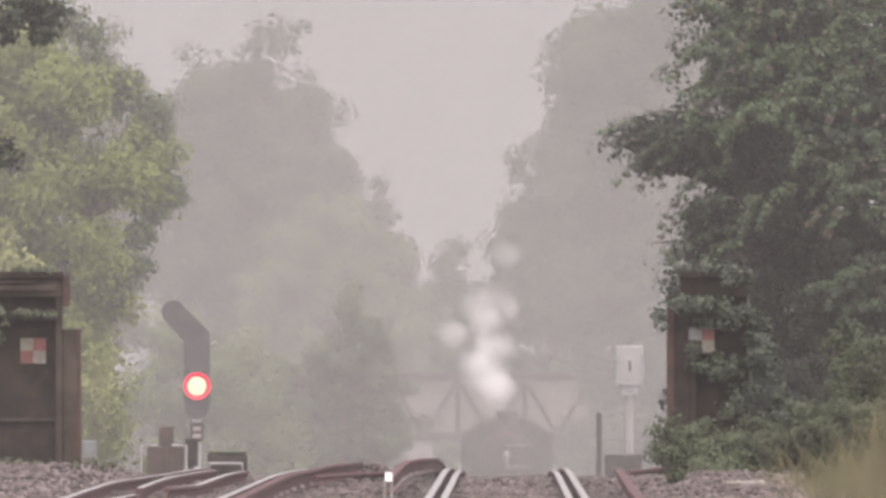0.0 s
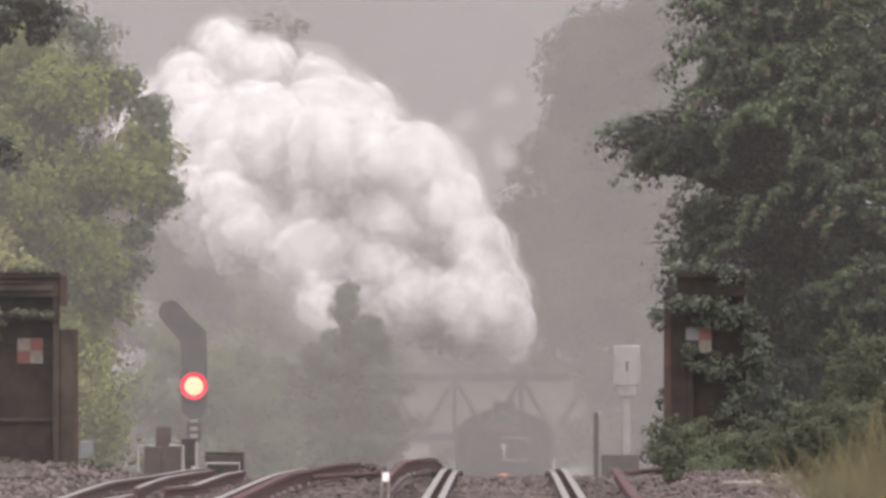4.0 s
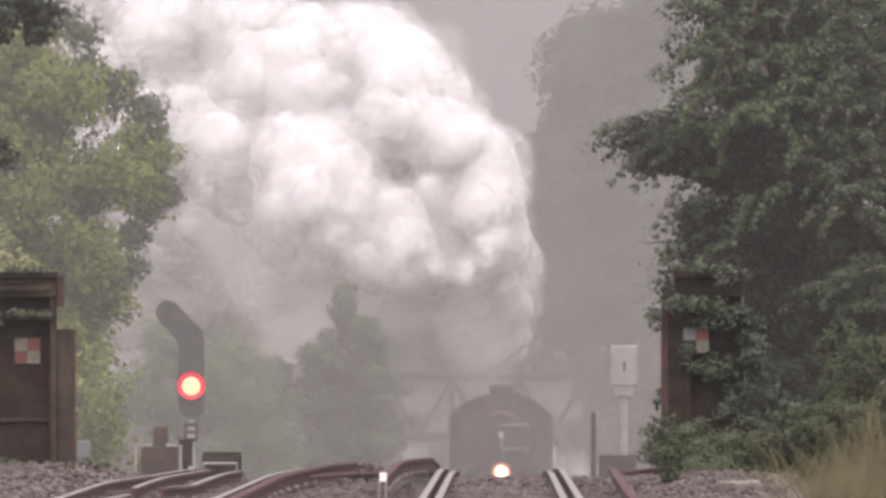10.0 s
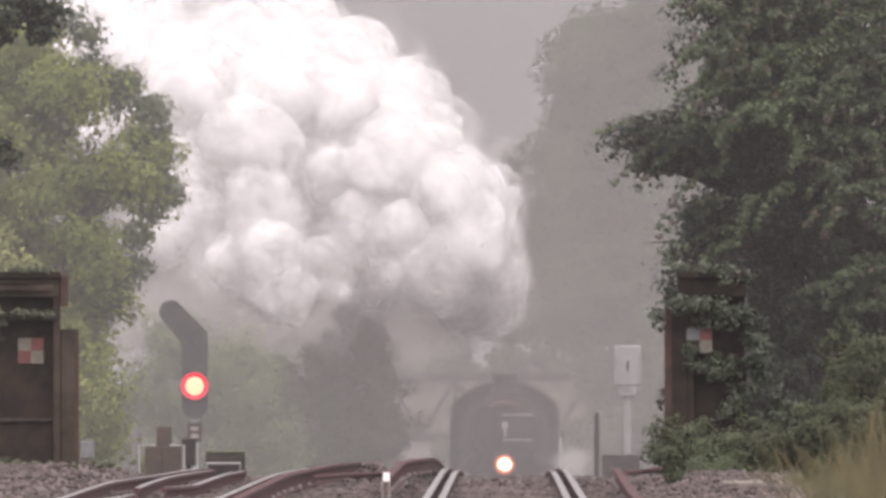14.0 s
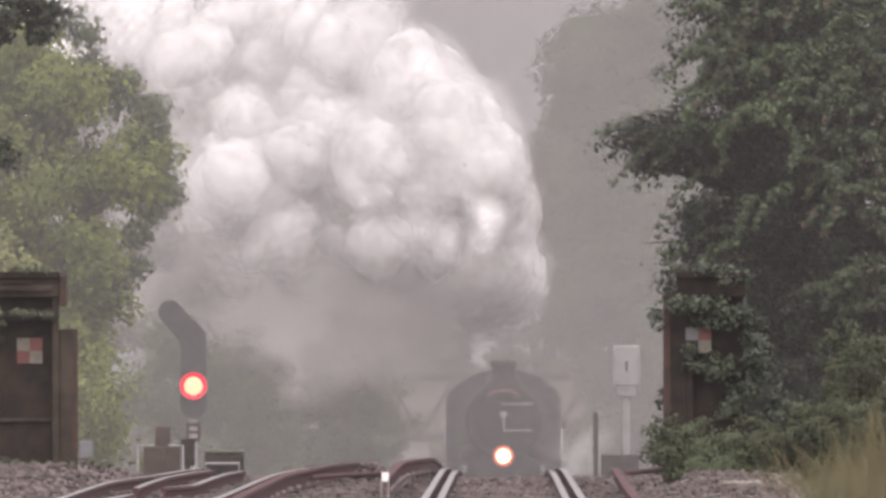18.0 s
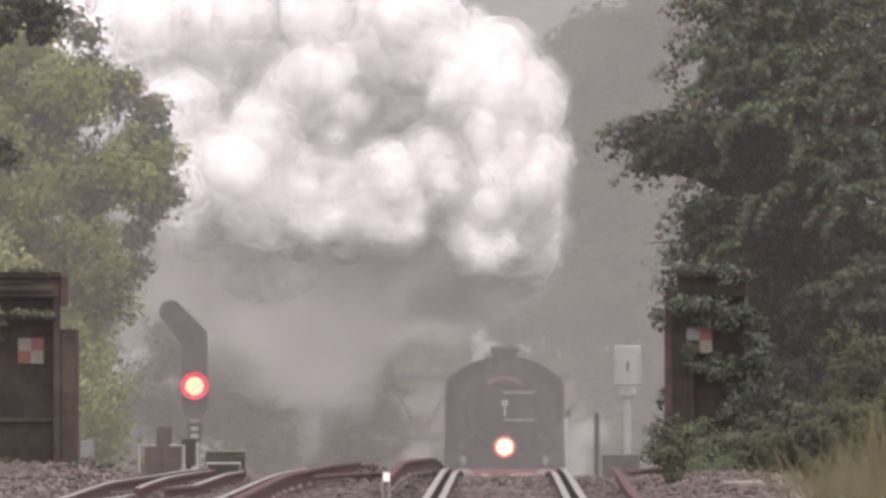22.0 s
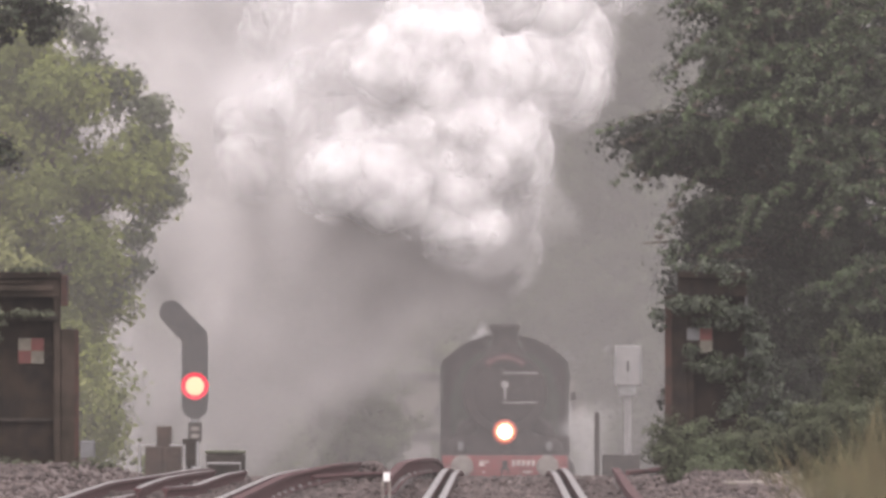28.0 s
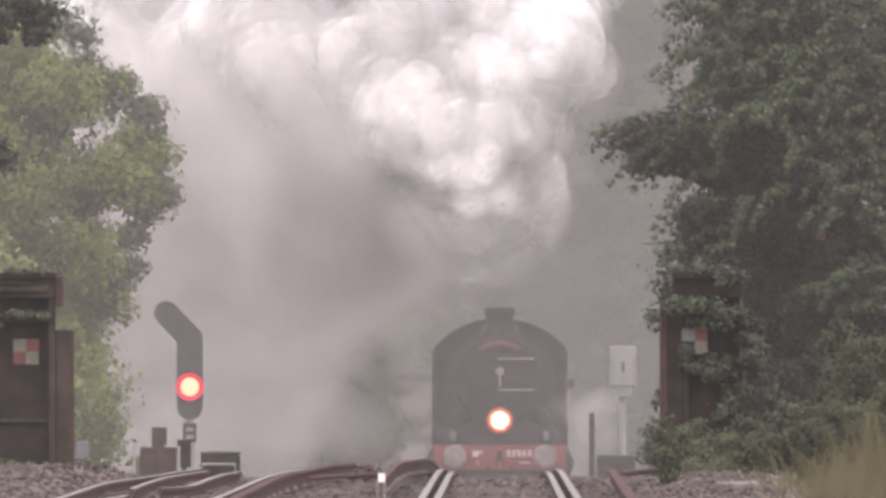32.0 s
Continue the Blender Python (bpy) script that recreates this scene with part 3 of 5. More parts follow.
# sprays of leaves that hang out over the line and in layers over the shade-coloured crown
def sprays():
    rng = np.random.default_rng(19)
    t = thing("hanging_branches", "drooping leafy twigs of the dark tree", "branches")
    tips, blobs, bm = [], [], bmesh.new()
    arcs = [(a, b, 479.5, 0.12) for a, b in (((2.7, 4.6), (1.27, 4.40)), ((2.5, 4.3), (1.47, 3.74)), ((2.6, 4.2), (1.78, 3.68)), ((3.0, 3.9), (2.02, 3.16)), ((3.0, 3.5), (2.05, 3.02)), ((3.2, 4.9), (2.30, 4.92)),
            ((3.2, 6.2), (2.22, 6.08)), ((3.2, 5.7), (2.40, 5.46)), ((2.8, 4.4), (1.55, 4.25)), ((2.6, 4.4), (1.65, 3.95)), ((3.2, 3.1), (2.25, 2.72)), ((3.1, 2.9), (2.45, 2.45)), ((3.2, 5.4), (2.62, 5.1)))]
    while len(arcs) < 190:
        x, z = rng.uniform(2.7, 5.4), rng.uniform(1.9, 6.5)
        # two hollows get no lit leaves, so the darkened crown colour shows as shade
        if ((x - 3.6) / 0.6) ** 2 + ((z - 4.0) / 0.36) ** 2 < 1 or ((x - 3.8) / 0.75) ** 2 + ((z - 3.1) / 0.5) ** 2 < 1 or (z < 4.2 and x < 3.3) or (z < 3.1 and (x < 4.5 or rng.uniform() < 0.5)):
            continue
        arcs.append(((x, z), (x - rng.uniform(0.2, 0.7) * rng.choice((1, 1, -0.7)), z - rng.uniform(-0.1, 0.6)), 478.6 + rng.uniform(-0.5, 0.3), 0.1))
    for a, b, y, sag in arcs:
        p = [Vector((a[0] + (b[0] - a[0]) * k, y, a[1] + (b[1] - a[1]) * k ** 1.6 + sag * math.sin(3.1 * k))) for k in (0, 0.25, 0.5, 0.75, 1.0)]
        tube(bm, p, [0.016, 0.012, 0.009, 0.006, 0.003], 4)
        for k in np.linspace(0.12, 1, 10):
            i = min(3, int(k * 4))
            q = p[i].lerp(p[i + 1], k * 4 - i)
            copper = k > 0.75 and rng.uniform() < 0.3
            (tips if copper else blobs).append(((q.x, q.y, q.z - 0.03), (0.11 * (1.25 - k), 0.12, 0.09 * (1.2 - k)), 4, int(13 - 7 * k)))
    tagged(part("twigs", bm, "bark", t), kind="stuff")
    leaf_mesh("leaves", blobs, 0.028, rng, "leaf_spray_lit", t, 0.05)
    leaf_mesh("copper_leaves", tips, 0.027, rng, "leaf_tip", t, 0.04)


sprays()
# moss and ivy on the left girder
tagged(leaf_mesh("moss", [((-5.75, 429.75, 1.9), (0.5, 0.08, 0.03), 26, 30), ((-6.05, 429.8, 1.75), (0.12, 0.1, 0.45), 16, 30), ((-5.7, 429.3, 0.12), (0.6, 0.3, 0.05), 22, 24), ((-5.0, 440, 0.1), (0.3, 0.6, 0.1), 12, 24),
                          ((-5.6, 429.75, 2.42), (0.4, 0.2, 0.015), 12, 22)], 0.022, leaf, "moss", None, 0.04), "green moss and ivy on the girder ledge", "moss", kind="stuff")
# dense undergrowth behind the right girder and the left one
# it also backs gaps in the crown, its dark leaf colour standing for shade
tagged(leaf_mesh("undergrowth", [((4.3, 486, 4.6), (1.5, 1.2, 2.0), 330, 80), ((4.6, 492, 1.0), (2.3, 1.5, 1.9), 330, 80), ((4.2, 493, 1.55), (0.7, 0.5, 0.5), 150, 70), ((3.2, 492, 2.4), (0.9, 1.0, 1.0), 90, 70), ((3.0, 490, 0.2), (0.9, 1.0, 1.0), 110, 70), ((3.9, 488, 3.3), (0.8, 0.8, 0.8), 120, 70), ((3.6, 486, 0.9), (0.8, 0.6, 0.7), 120, 70)], 0.05, leaf, "leaf_right", None, 0.16),
       "dense undergrowth and dark leaf fill behind the tree", "undergrowth", kind="stuff")
tagged(leaf_mesh("undergrowth", [((-8.4, 552, 1.6), (2.4, 1.5, 2.6), 260, 70), ((-7.0, 551, 0.2), (1.6, 1.2, 1.0), 120, 70)], 0.06, leaf, "leaf_left", None, 0.18),
       "leafy green undergrowth below the tree", "undergrowth", kind="stuff")
tagged(leaf_mesh("far_woodland", [((8.0, 1165, -1.5), (6.0, 2, 4.5), 300, 110), ((3.9, 1320, -2.5), (2.5, 2, 4.2), 120, 50), ((-10.7, 1300, -2.4), (6.5, 2, 4.5), 300, 110), ((-5.6, 1345, -2.5), (2.6, 2, 4), 110, 50), ((0, 1420, -3.5), (6, 2, 4.5), 220, 110), ((6.9, 1300, 6.5), (4.0, 2, 5.5), 240, 90), ((-9.6, 1400, 4.5), (3.6, 2, 5.0), 200, 90)],
                 0.16, leaf, "leaf_far", None, 0.5), "misty woodland edge beside the far line", "woodland", kind="stuff")
# far hazy trees and hedge
far = [
    ("pale misty tree behind the near one", (-13.2, 1050, -4.2), (-13.0, 1050, 2), [((-12.6, 1050, 8.4), (2.4, 2, 3.2), 224, 95), ((-12.9, 1050, 4), (2.6, 2, 3.5), 224, 95)], 0.11, 27, 0.35, 0.45),
    ("tall misty tree behind the bridge", (-9.1, 1290, -5.7), (-9.0, 1290, 2), [((-9.2, 1290, 8.5), (3.9, 3.5, 4.9), 280, 95), ((-9.7, 1291, 9.6), (2, 2, 2.4), 110, 95), ((-6.9, 1290, 5.8), (2.3, 2.5, 5.3), 168, 95), ((-11.3, 1290, 6.4), (2.4, 2.5, 5.3), 149, 95), ((-8.6, 1290, 1), (4.3, 3, 4.3), 224, 95)], 0.11, 21, 0.45, 0.5),
    ("misty tree beside the far line", (-4.6, 1320, -6), (-4.6, 1320, 0), [((-4.6, 1320, 4.6), (1.2, 1.5, 3.2), 93, 95), ((-4.9, 1320, 0), (2, 2, 3.5), 112, 95)], 0.11, 22, 0.3, 0.45),
    ("small misty tree beyond the bridge", (-2.4, 1400, -6.6), (-2.4, 1400, -1), [((-2.4, 1400, 3.2), (1.6, 1.5, 3.5), 93, 95), ((-2.0, 1400, -0.5), (2.2, 2, 3), 112, 95)], 0.11, 23, 0.3, 0.45),
    ("very tall misty tree beside the line", (5.2, 1150, -4.9), (5.2, 1150, 3), [((5.6, 1150, 9.5), (3.8, 3, 5.5), 299, 95), ((4.6, 1152, 10.3), (2.4, 2, 2.8), 130, 95), ((2.3, 1153, 3.4), (1.2, 1, 1.6), 60, 95), ((2.9, 1152, 11.2), (1.3, 1, 1.7), 70, 95), ((3.3, 1153, 5.2), (1.3, 1, 1.4), 60, 95), ((5.2, 1150, 3.0), (3.6, 3, 4.5), 261, 95), ((2.4, 1150, 8.5), (1.3, 1.5, 3), 93, 95)], 0.11, 24, 0.45, 0.5),
    ("misty tree at the bend beyond the bridge", (2.0, 1380, -6.4), (2.0, 1380, 1), [((1.6, 1380, 6.5), (2.0, 2, 3.5), 130, 95), ((0.6, 1380, 5.2), (1.5, 1.5, 3.0), 93, 95), ((1.5, 1380, 0.8), (2.4, 2, 4), 168, 95)], 0.11, 25, 0.4, 0.45),
    ("dark misty tree beside the tracks", (-4.0, 880, -3.1), (-3.9, 880, 0.5), [((-3.8, 880, 2.7), (0.17, 0.4, 0.85), 20, 80), ((-3.25, 880, 1.9), (0.5, 0.6, 0.7), 36, 80), ((-4.3, 880, 1.2), (0.6, 0.8, 1.0), 46, 80), ((-3.1, 880, 0.8), (0.7, 0.7, 0.9), 50, 80), ((-5.6, 880, 1.0), (0.45, 0.6, 0.7), 30, 80), ((-6.3, 880, 0.4), (0.6, 0.8, 0.8), 36, 80), ((-4.6, 880, -0.1), (1.4, 1.0, 1.3), 90, 80), ((-3.1, 880, -0.5), (1.0, 0.9, 1.1), 60, 80)], 0.065, 29, 0.16, 0.22),
    ("broad dark misty tree beyond the hedge", (-5.9, 1275, -5.8), (-5.9, 1275, 1.0), [((-6.4, 1275, 5.1), (2.1, 1.6, 2.5), 150, 110), ((-7.8, 1276, 2.7), (1.9, 1.5, 3.0), 120, 110), ((-4.4, 1275, 3.2), (1.7, 1.5, 2.7), 120, 110), ((-5.7, 1275, 0.1), (3.2, 1.6, 3.2), 220, 110),
                                                                                          ((-2.3, 1275, -0.5), (1.5, 1.4, 2.2), 100, 110)], 0.10, 30, 0.2, 0.36),
    ("bushy hedge beside the tracks", (-6.5, 850, -2.9), (-6.5, 850, -1), [((-6.3, 850, 0.6), (1.2, 1.4, 1.7), 112, 95), ((-7.8, 850, 0.8), (1.3, 1.4, 2.2), 112, 95), ((-5.4, 851, -0.6), (0.7, 0.9, 1.4), 56, 95)], 0.055, 26, 0.15, 0.35),
]
for lab, base, fork, blobs, size, seed, r0, cl in far:
    tree(lab, base, fork, blobs, size, "leaf_bush" if "hedge" in lab else "leaf_dark" if "dark" in lab else "leaf_far", seed, r0, cl, category="hedge" if "hedge" in lab else "tree", name="hedge" if "hedge" in lab else "tree")


def grass_patch():
    rng = np.random.default_rng(11)
    n = 46000
    x, y = rng.uniform(2.4, 5.0, n), rng.uniform(345, 410, n)
    keep = rng.uniform(0, 1, n) < np.clip((x - 2.6) * 0.13, 0.012, 0.3)
    V = []
    for px, py in zip(x[keep], y[keep]):
        h = (0.06 + rng.uniform(0.1, 1.0) ** 2.2) * min(1.3, 0.2 + max(0, px - 2.4) * 0.6) * (0.75 + 0.7 * noise.noise(Vector((px * 1.6, py * 0.2, 3))))
        lx, ly, w = rng.normal(0, 0.16), rng.normal(0, 0.1), rng.uniform(0.0006, 0.0017)
        z = rail_z(py) - 0.28 + bank(px, py)
        V += [(px - w, py, z), (px + w, py, z), (px + lx * 0.4 + w, py + ly * .4, z + h * 0.6), (px + lx, py + ly, z + h)]
    me = bpy.data.meshes.new("grass")
    me.from_pydata(V, [], np.arange(len(V)).reshape(-1, 4).tolist())
    me.materials.append(M["grass"])
    tagged(new("grass", me), "tall dry yellowing grass on the verge", "grass", kind="stuff")


grass_patch()


# ---- truss footbridge far down the line ----
def truss_bridge():
    b = thing("footbridge", "misty iron truss footbridge with cream panels", "footbridge", (0, 1250, 0))
    zt, zb = 1.08, -0.95
    x0, x1 = -4.74, 2.3
    part("top_chord", boxes((x0, x1, -0.15, 0.15, zt - 0.16, zt + 0.12), bevel=0.02), "steel", b)
    part("bottom_chord", boxes((x0, x1, -0.15, 1.6, zb - 0.22, zb + 0.08), bevel=0.02), "steel", b)
    step = 2.3
    for k in range(3):
        x = -4.0 + step * k
        part("post", boxes((x - 0.06, x + 0.06, -0.1, 0.1, zb, zt)), "steel", b)
        part("diagonal", tubes((((x, 0, zt - 0.1), (x + step / 2, 0, zb)), 0.07), seg=6), "steel", b)
        part("diagonal", tubes((((x + step / 2, 0, zb), (x + step, 0, zt - 0.1)), 0.07), seg=6), "steel", b)
        part("panel", boxes((x + 0.08, x + step - 0.08, 0.14, 0.18, zb + 0.1, zt - 0.14)), "cream", b)
    for s, xa in ((-1, -4.74),):
        part("abutment", boxes((min(xa, xa + 2.2), max(xa, xa + 2.2), 0.0, 2.5, -7, zb - 0.2), bevel=0.05), "stone", b)


truss_bridge()


# ---- lineside things ----
def white_box():
    # fixed beside the running line
    z0 = rail_z(560)
    b = thing("equipment_box", "white equipment box on a slim pale post", "equipment box", (1.90, 560, 0))
    body = part("case", boxes((-0.2, 0.2, -0.12, 0.12, 1.0, 1.62), bevel=0.02), "white_dull", b)
    part("side_rail", boxes((-0.21, -0.17, -0.15, -0.12, 1.05, 1.5)), "grey", body)
    part("side_rail", boxes((0.17, 0.21, -0.15, -0.12, 1.05, 1.5)), "grey", body)
    part("text_bar", boxes((-0.02, 0.02, -0.128, -0.121, 1.22, 1.38)), "black", body)
    part("bracket", boxes((-0.14, 0.14, -0.1, 0.1, 0.84, 1.0), bevel=0.01), "grey", b)
    part("post", tubes((((0, 0, z0 - 0.3), (0, 0, 0.9)), 0.055)), "white_dull", b)
    part("base_rail", tubes((((0.1, -0.1, -0.12), (-0.33, -0.1, -0.12), (-0.33, -0.1, z0 - 0.3)), 0.02)), "white_dull", b)


white_box()
tagged(part("marker_post", boxes((1.335, 1.415, 541, 541.06, -0.6, 0.61), bevel=0.008), "steel_pale"), "thin black upright marker post", "post")

tagged(part("cable_trough", boxes((1.50, 2.08, 557.5, 559.3, -0.9, -0.06), bevel=0.02), "steel_pale"), "low grey concrete cable trough beside the post", "trough")


def framed_cabinet():
    c = thing("trackside_cabinet", "brown cabinets in a white pipe frame", "cabinet", (-4.72, 500, 0))
    part("cabinet_body", boxes((-0.24, 0.0, 0, 0.4, -0.4, 0.18), bevel=0.015), "wood", c)
    part("cabinet_body", boxes((0.06, 0.26, 0, 0.4, -0.4, 0.18), bevel=0.015), "wood", c)
    part("pipe_frame", tubes((((-0.32, -0.05, -0.45), (-0.32, -0.05, 0.2), (-0.1, -0.05, 0.2)), 0.016)), "white_dull", c)
    part("pipe_frame", tubes((((0.1, -0.05, 0.2), (0.30, -0.05, 0.2), (0.30, -0.05, -0.45)), 0.016)), "white_dull", c)


framed_cabinet()
tagged(part("timber_post", boxes((-4.82, -4.61, 502, 502.2, -0.6, 0.46), bevel=0.02), "wood"), "squat reddish timber post", "post")
relay = thing("relay_box", "small pale grey metal relay box on a leg", "relay box", (-5.41, 470, 0))
part("case", boxes((-0.095, 0.095, 0, 0.3, 0.08, 0.32), bevel=0.02), "ash", relay)
part("leg", boxes((-0.08, 0.08, 0.06, 0.22, -0.5, 0.08)), "steel_pale", relay)


def junction_box():
    j = thing("junction_box", "small dark grey junction box on a stake", "junction box", (-4.395, 505, 0))
    part("case", boxes((-0.095, 0.095, 0, 0.22, -0.1, 0.25), bevel=0.015), "steel_pale", j)
    part("lid", boxes((-0.1, 0.1, -0.01, 0.23, 0.25, 0.28), bevel=0.008), "steel_pale", j)
    part("stake", boxes((-0.03, 0.03, 0.08, 0.14, -0.7, -0.1)), "steel_pale", j)


junction_box()


def low_box():
    c = thing("point_machine", "low dark point machine with a white rail", "point machine", (-3.70, 480, 0))
    part("casing", boxes((-0.26, 0.26, 0, 0.7, -0.35, 0.13), bevel=0.03), "steel_pale", c)
    part("lid", boxes((-0.27, 0.27, -0.01, 0.71, 0.13, 0.17), bevel=0.015), "moss", c, "mossy green lid")
    part("white_rail", tubes((((-0.24, -0.1, -0.25), (-0.24, -0.1, 0.0), (0.2, -0.1, 0.0), (0.2, -0.1, -0.25)), 0.016)), "white_dull", c)


low_box()


tagged(part("conduit", tubes((((2.86, 430.005, 2.14), (2.86, 430.005, 1.24), (2.95, 430.005, 1.10)), 0.014)), "ash"), "thin pale conduit on the ivy-grown girder", "conduit")
tagged(part("concrete_slab", boxes((2.40, 2.88, 398, 410, -0.3, 0.005), bevel=0.02), "sleeper"), "pale flat concrete cover slab beside ballast", "slab")
tagged(part("point_rod", tubes((((1.44, 425, 0.03), (1.62, 428, 0.03), (1.92, 431, 0.06)), 0.03)), "rail_side"), "dark rusty steel rod lying on ballast", "rod")
tagged(part("point_rod", tubes((((-2.2, 415, 0.0), (-1.8, 418, 0.02), (-1.33, 421, 0.03)), 0.028)), "rail_side"), "dark rusty steel rod between the tracks", "rod")


def peg():
    p = thing("white_peg", "small white topped marker peg between rails", "marker peg", (-1.19, 365, 0.075))
    part("plate", boxes((-0.036, 0.036, -0.015, 0.015, 0.03, 0.12), bevel=0.006), "white", p)
    for x in (-0.04, 0.03):
        part("stake", boxes((x - 0.014, x + 0.014, -0.012, 0.018, -0.3, 0.035), bevel=0.003), "sleeper", p)


peg()


# ---- ballast stones and low weeds ----
def stones():
    rng = np.random.default_rng(31)
    base = []
    for k in range(6):
        bm = bmesh.new()
        bmesh.ops.create_icosphere(bm, subdivisions=1, radius=1.0)
        for v in bm.verts:
            v.co *= rng.uniform(0.7, 1.2)
        base.append((np.array([v.co[:] for v in bm.verts]), np.array([[v.index for v in f.verts] for f in bm.faces])))
        bm.free()
    V, Fc, o = [], [], 0
    n = 14000
    for k in range(n):
        x = rng.uniform(-6.5, 3.0)
        y = rng.uniform(338, 500) if rng.uniform() < 0.7 else rng.uniform(338, 420)
        heap = k < 420
        if heap:
            # a small heap between the two lines
            x, y = -1.62 + rng.normal(0, 0.13), 446 + rng.normal(0, 3)
        pv, pf = base[rng.integers(6)]
        s = rng.uniform(0.022, 0.05)
        hump = 0.03 * noise.noise(Vector((x * 1.3, y * 0.35, 0))) + (0.05 * max(0, noise.noise(Vector((x * 0.9, y * 0.15, 5)))) if abs(abs(x + 0.0) - 0.75) > 0.25 else 0)
        a = rng.uniform(0, 6.28)
        c, q = math.cos(a), math.sin(a)
        p = pv * s * np.array((rng.uniform(0.8, 1.5), 1, rng.uniform(0.6, 0.95)))
        p = np.stack([p[:, 0] * c - p[:, 1] * q, p[:, 0] * q + p[:, 1] * c, p[:, 2]], 1)
        low = (-0.155 if -5 < x < 1.9 else -0.21) + bank(x, y)
        if heap:
            low += rng.uniform(0, 0.24) * math.exp(-((x + 1.62) / 0.2) ** 2)
        V.append(p + np.array((x, y, rail_z(y) + low + hump + 0.012)))
        Fc.append(pf + o)
        o += len(pv)
    me = bpy.data.meshes.new("ballast_stones")
    me.from_pydata(np.concatenate(V).tolist(), [], np.concatenate(Fc).tolist())
    me.materials.append(M["ballast"])
    tagged(new("ballast_stones", me), "loose grey-brown broken ballast stones", "ballast", kind="stuff")


stones()


def insulators(knots, raise_by):
    # pale pots under each conductor rail
    for x, y in curve_path(knots, 9.0)[1:14]:
        part("insulator", turned([(0.05, -0.12), (0.055, -0.05), (0.04, 0.0), (0.04, 0.02)], 10, Matrix.Translation((x, y, rail_z(y) + raise_by - 0.16))), "concrete",
             bpy.data.objects["conductor_rail" + ("" if x < -1.6 else ".001" if x < 0 else ".002")])


insulators([(310, -2.4), (401, -2.41), (435, -2.15), (470, -1.95)], 0.08)
insulators([(372, -1.2), (430, -1.22), (455, -1.06), (475, -0.98)], 0.14)
insulators([(330, 1.22), (349, 1.24), (447, 1.36)], 0.04)


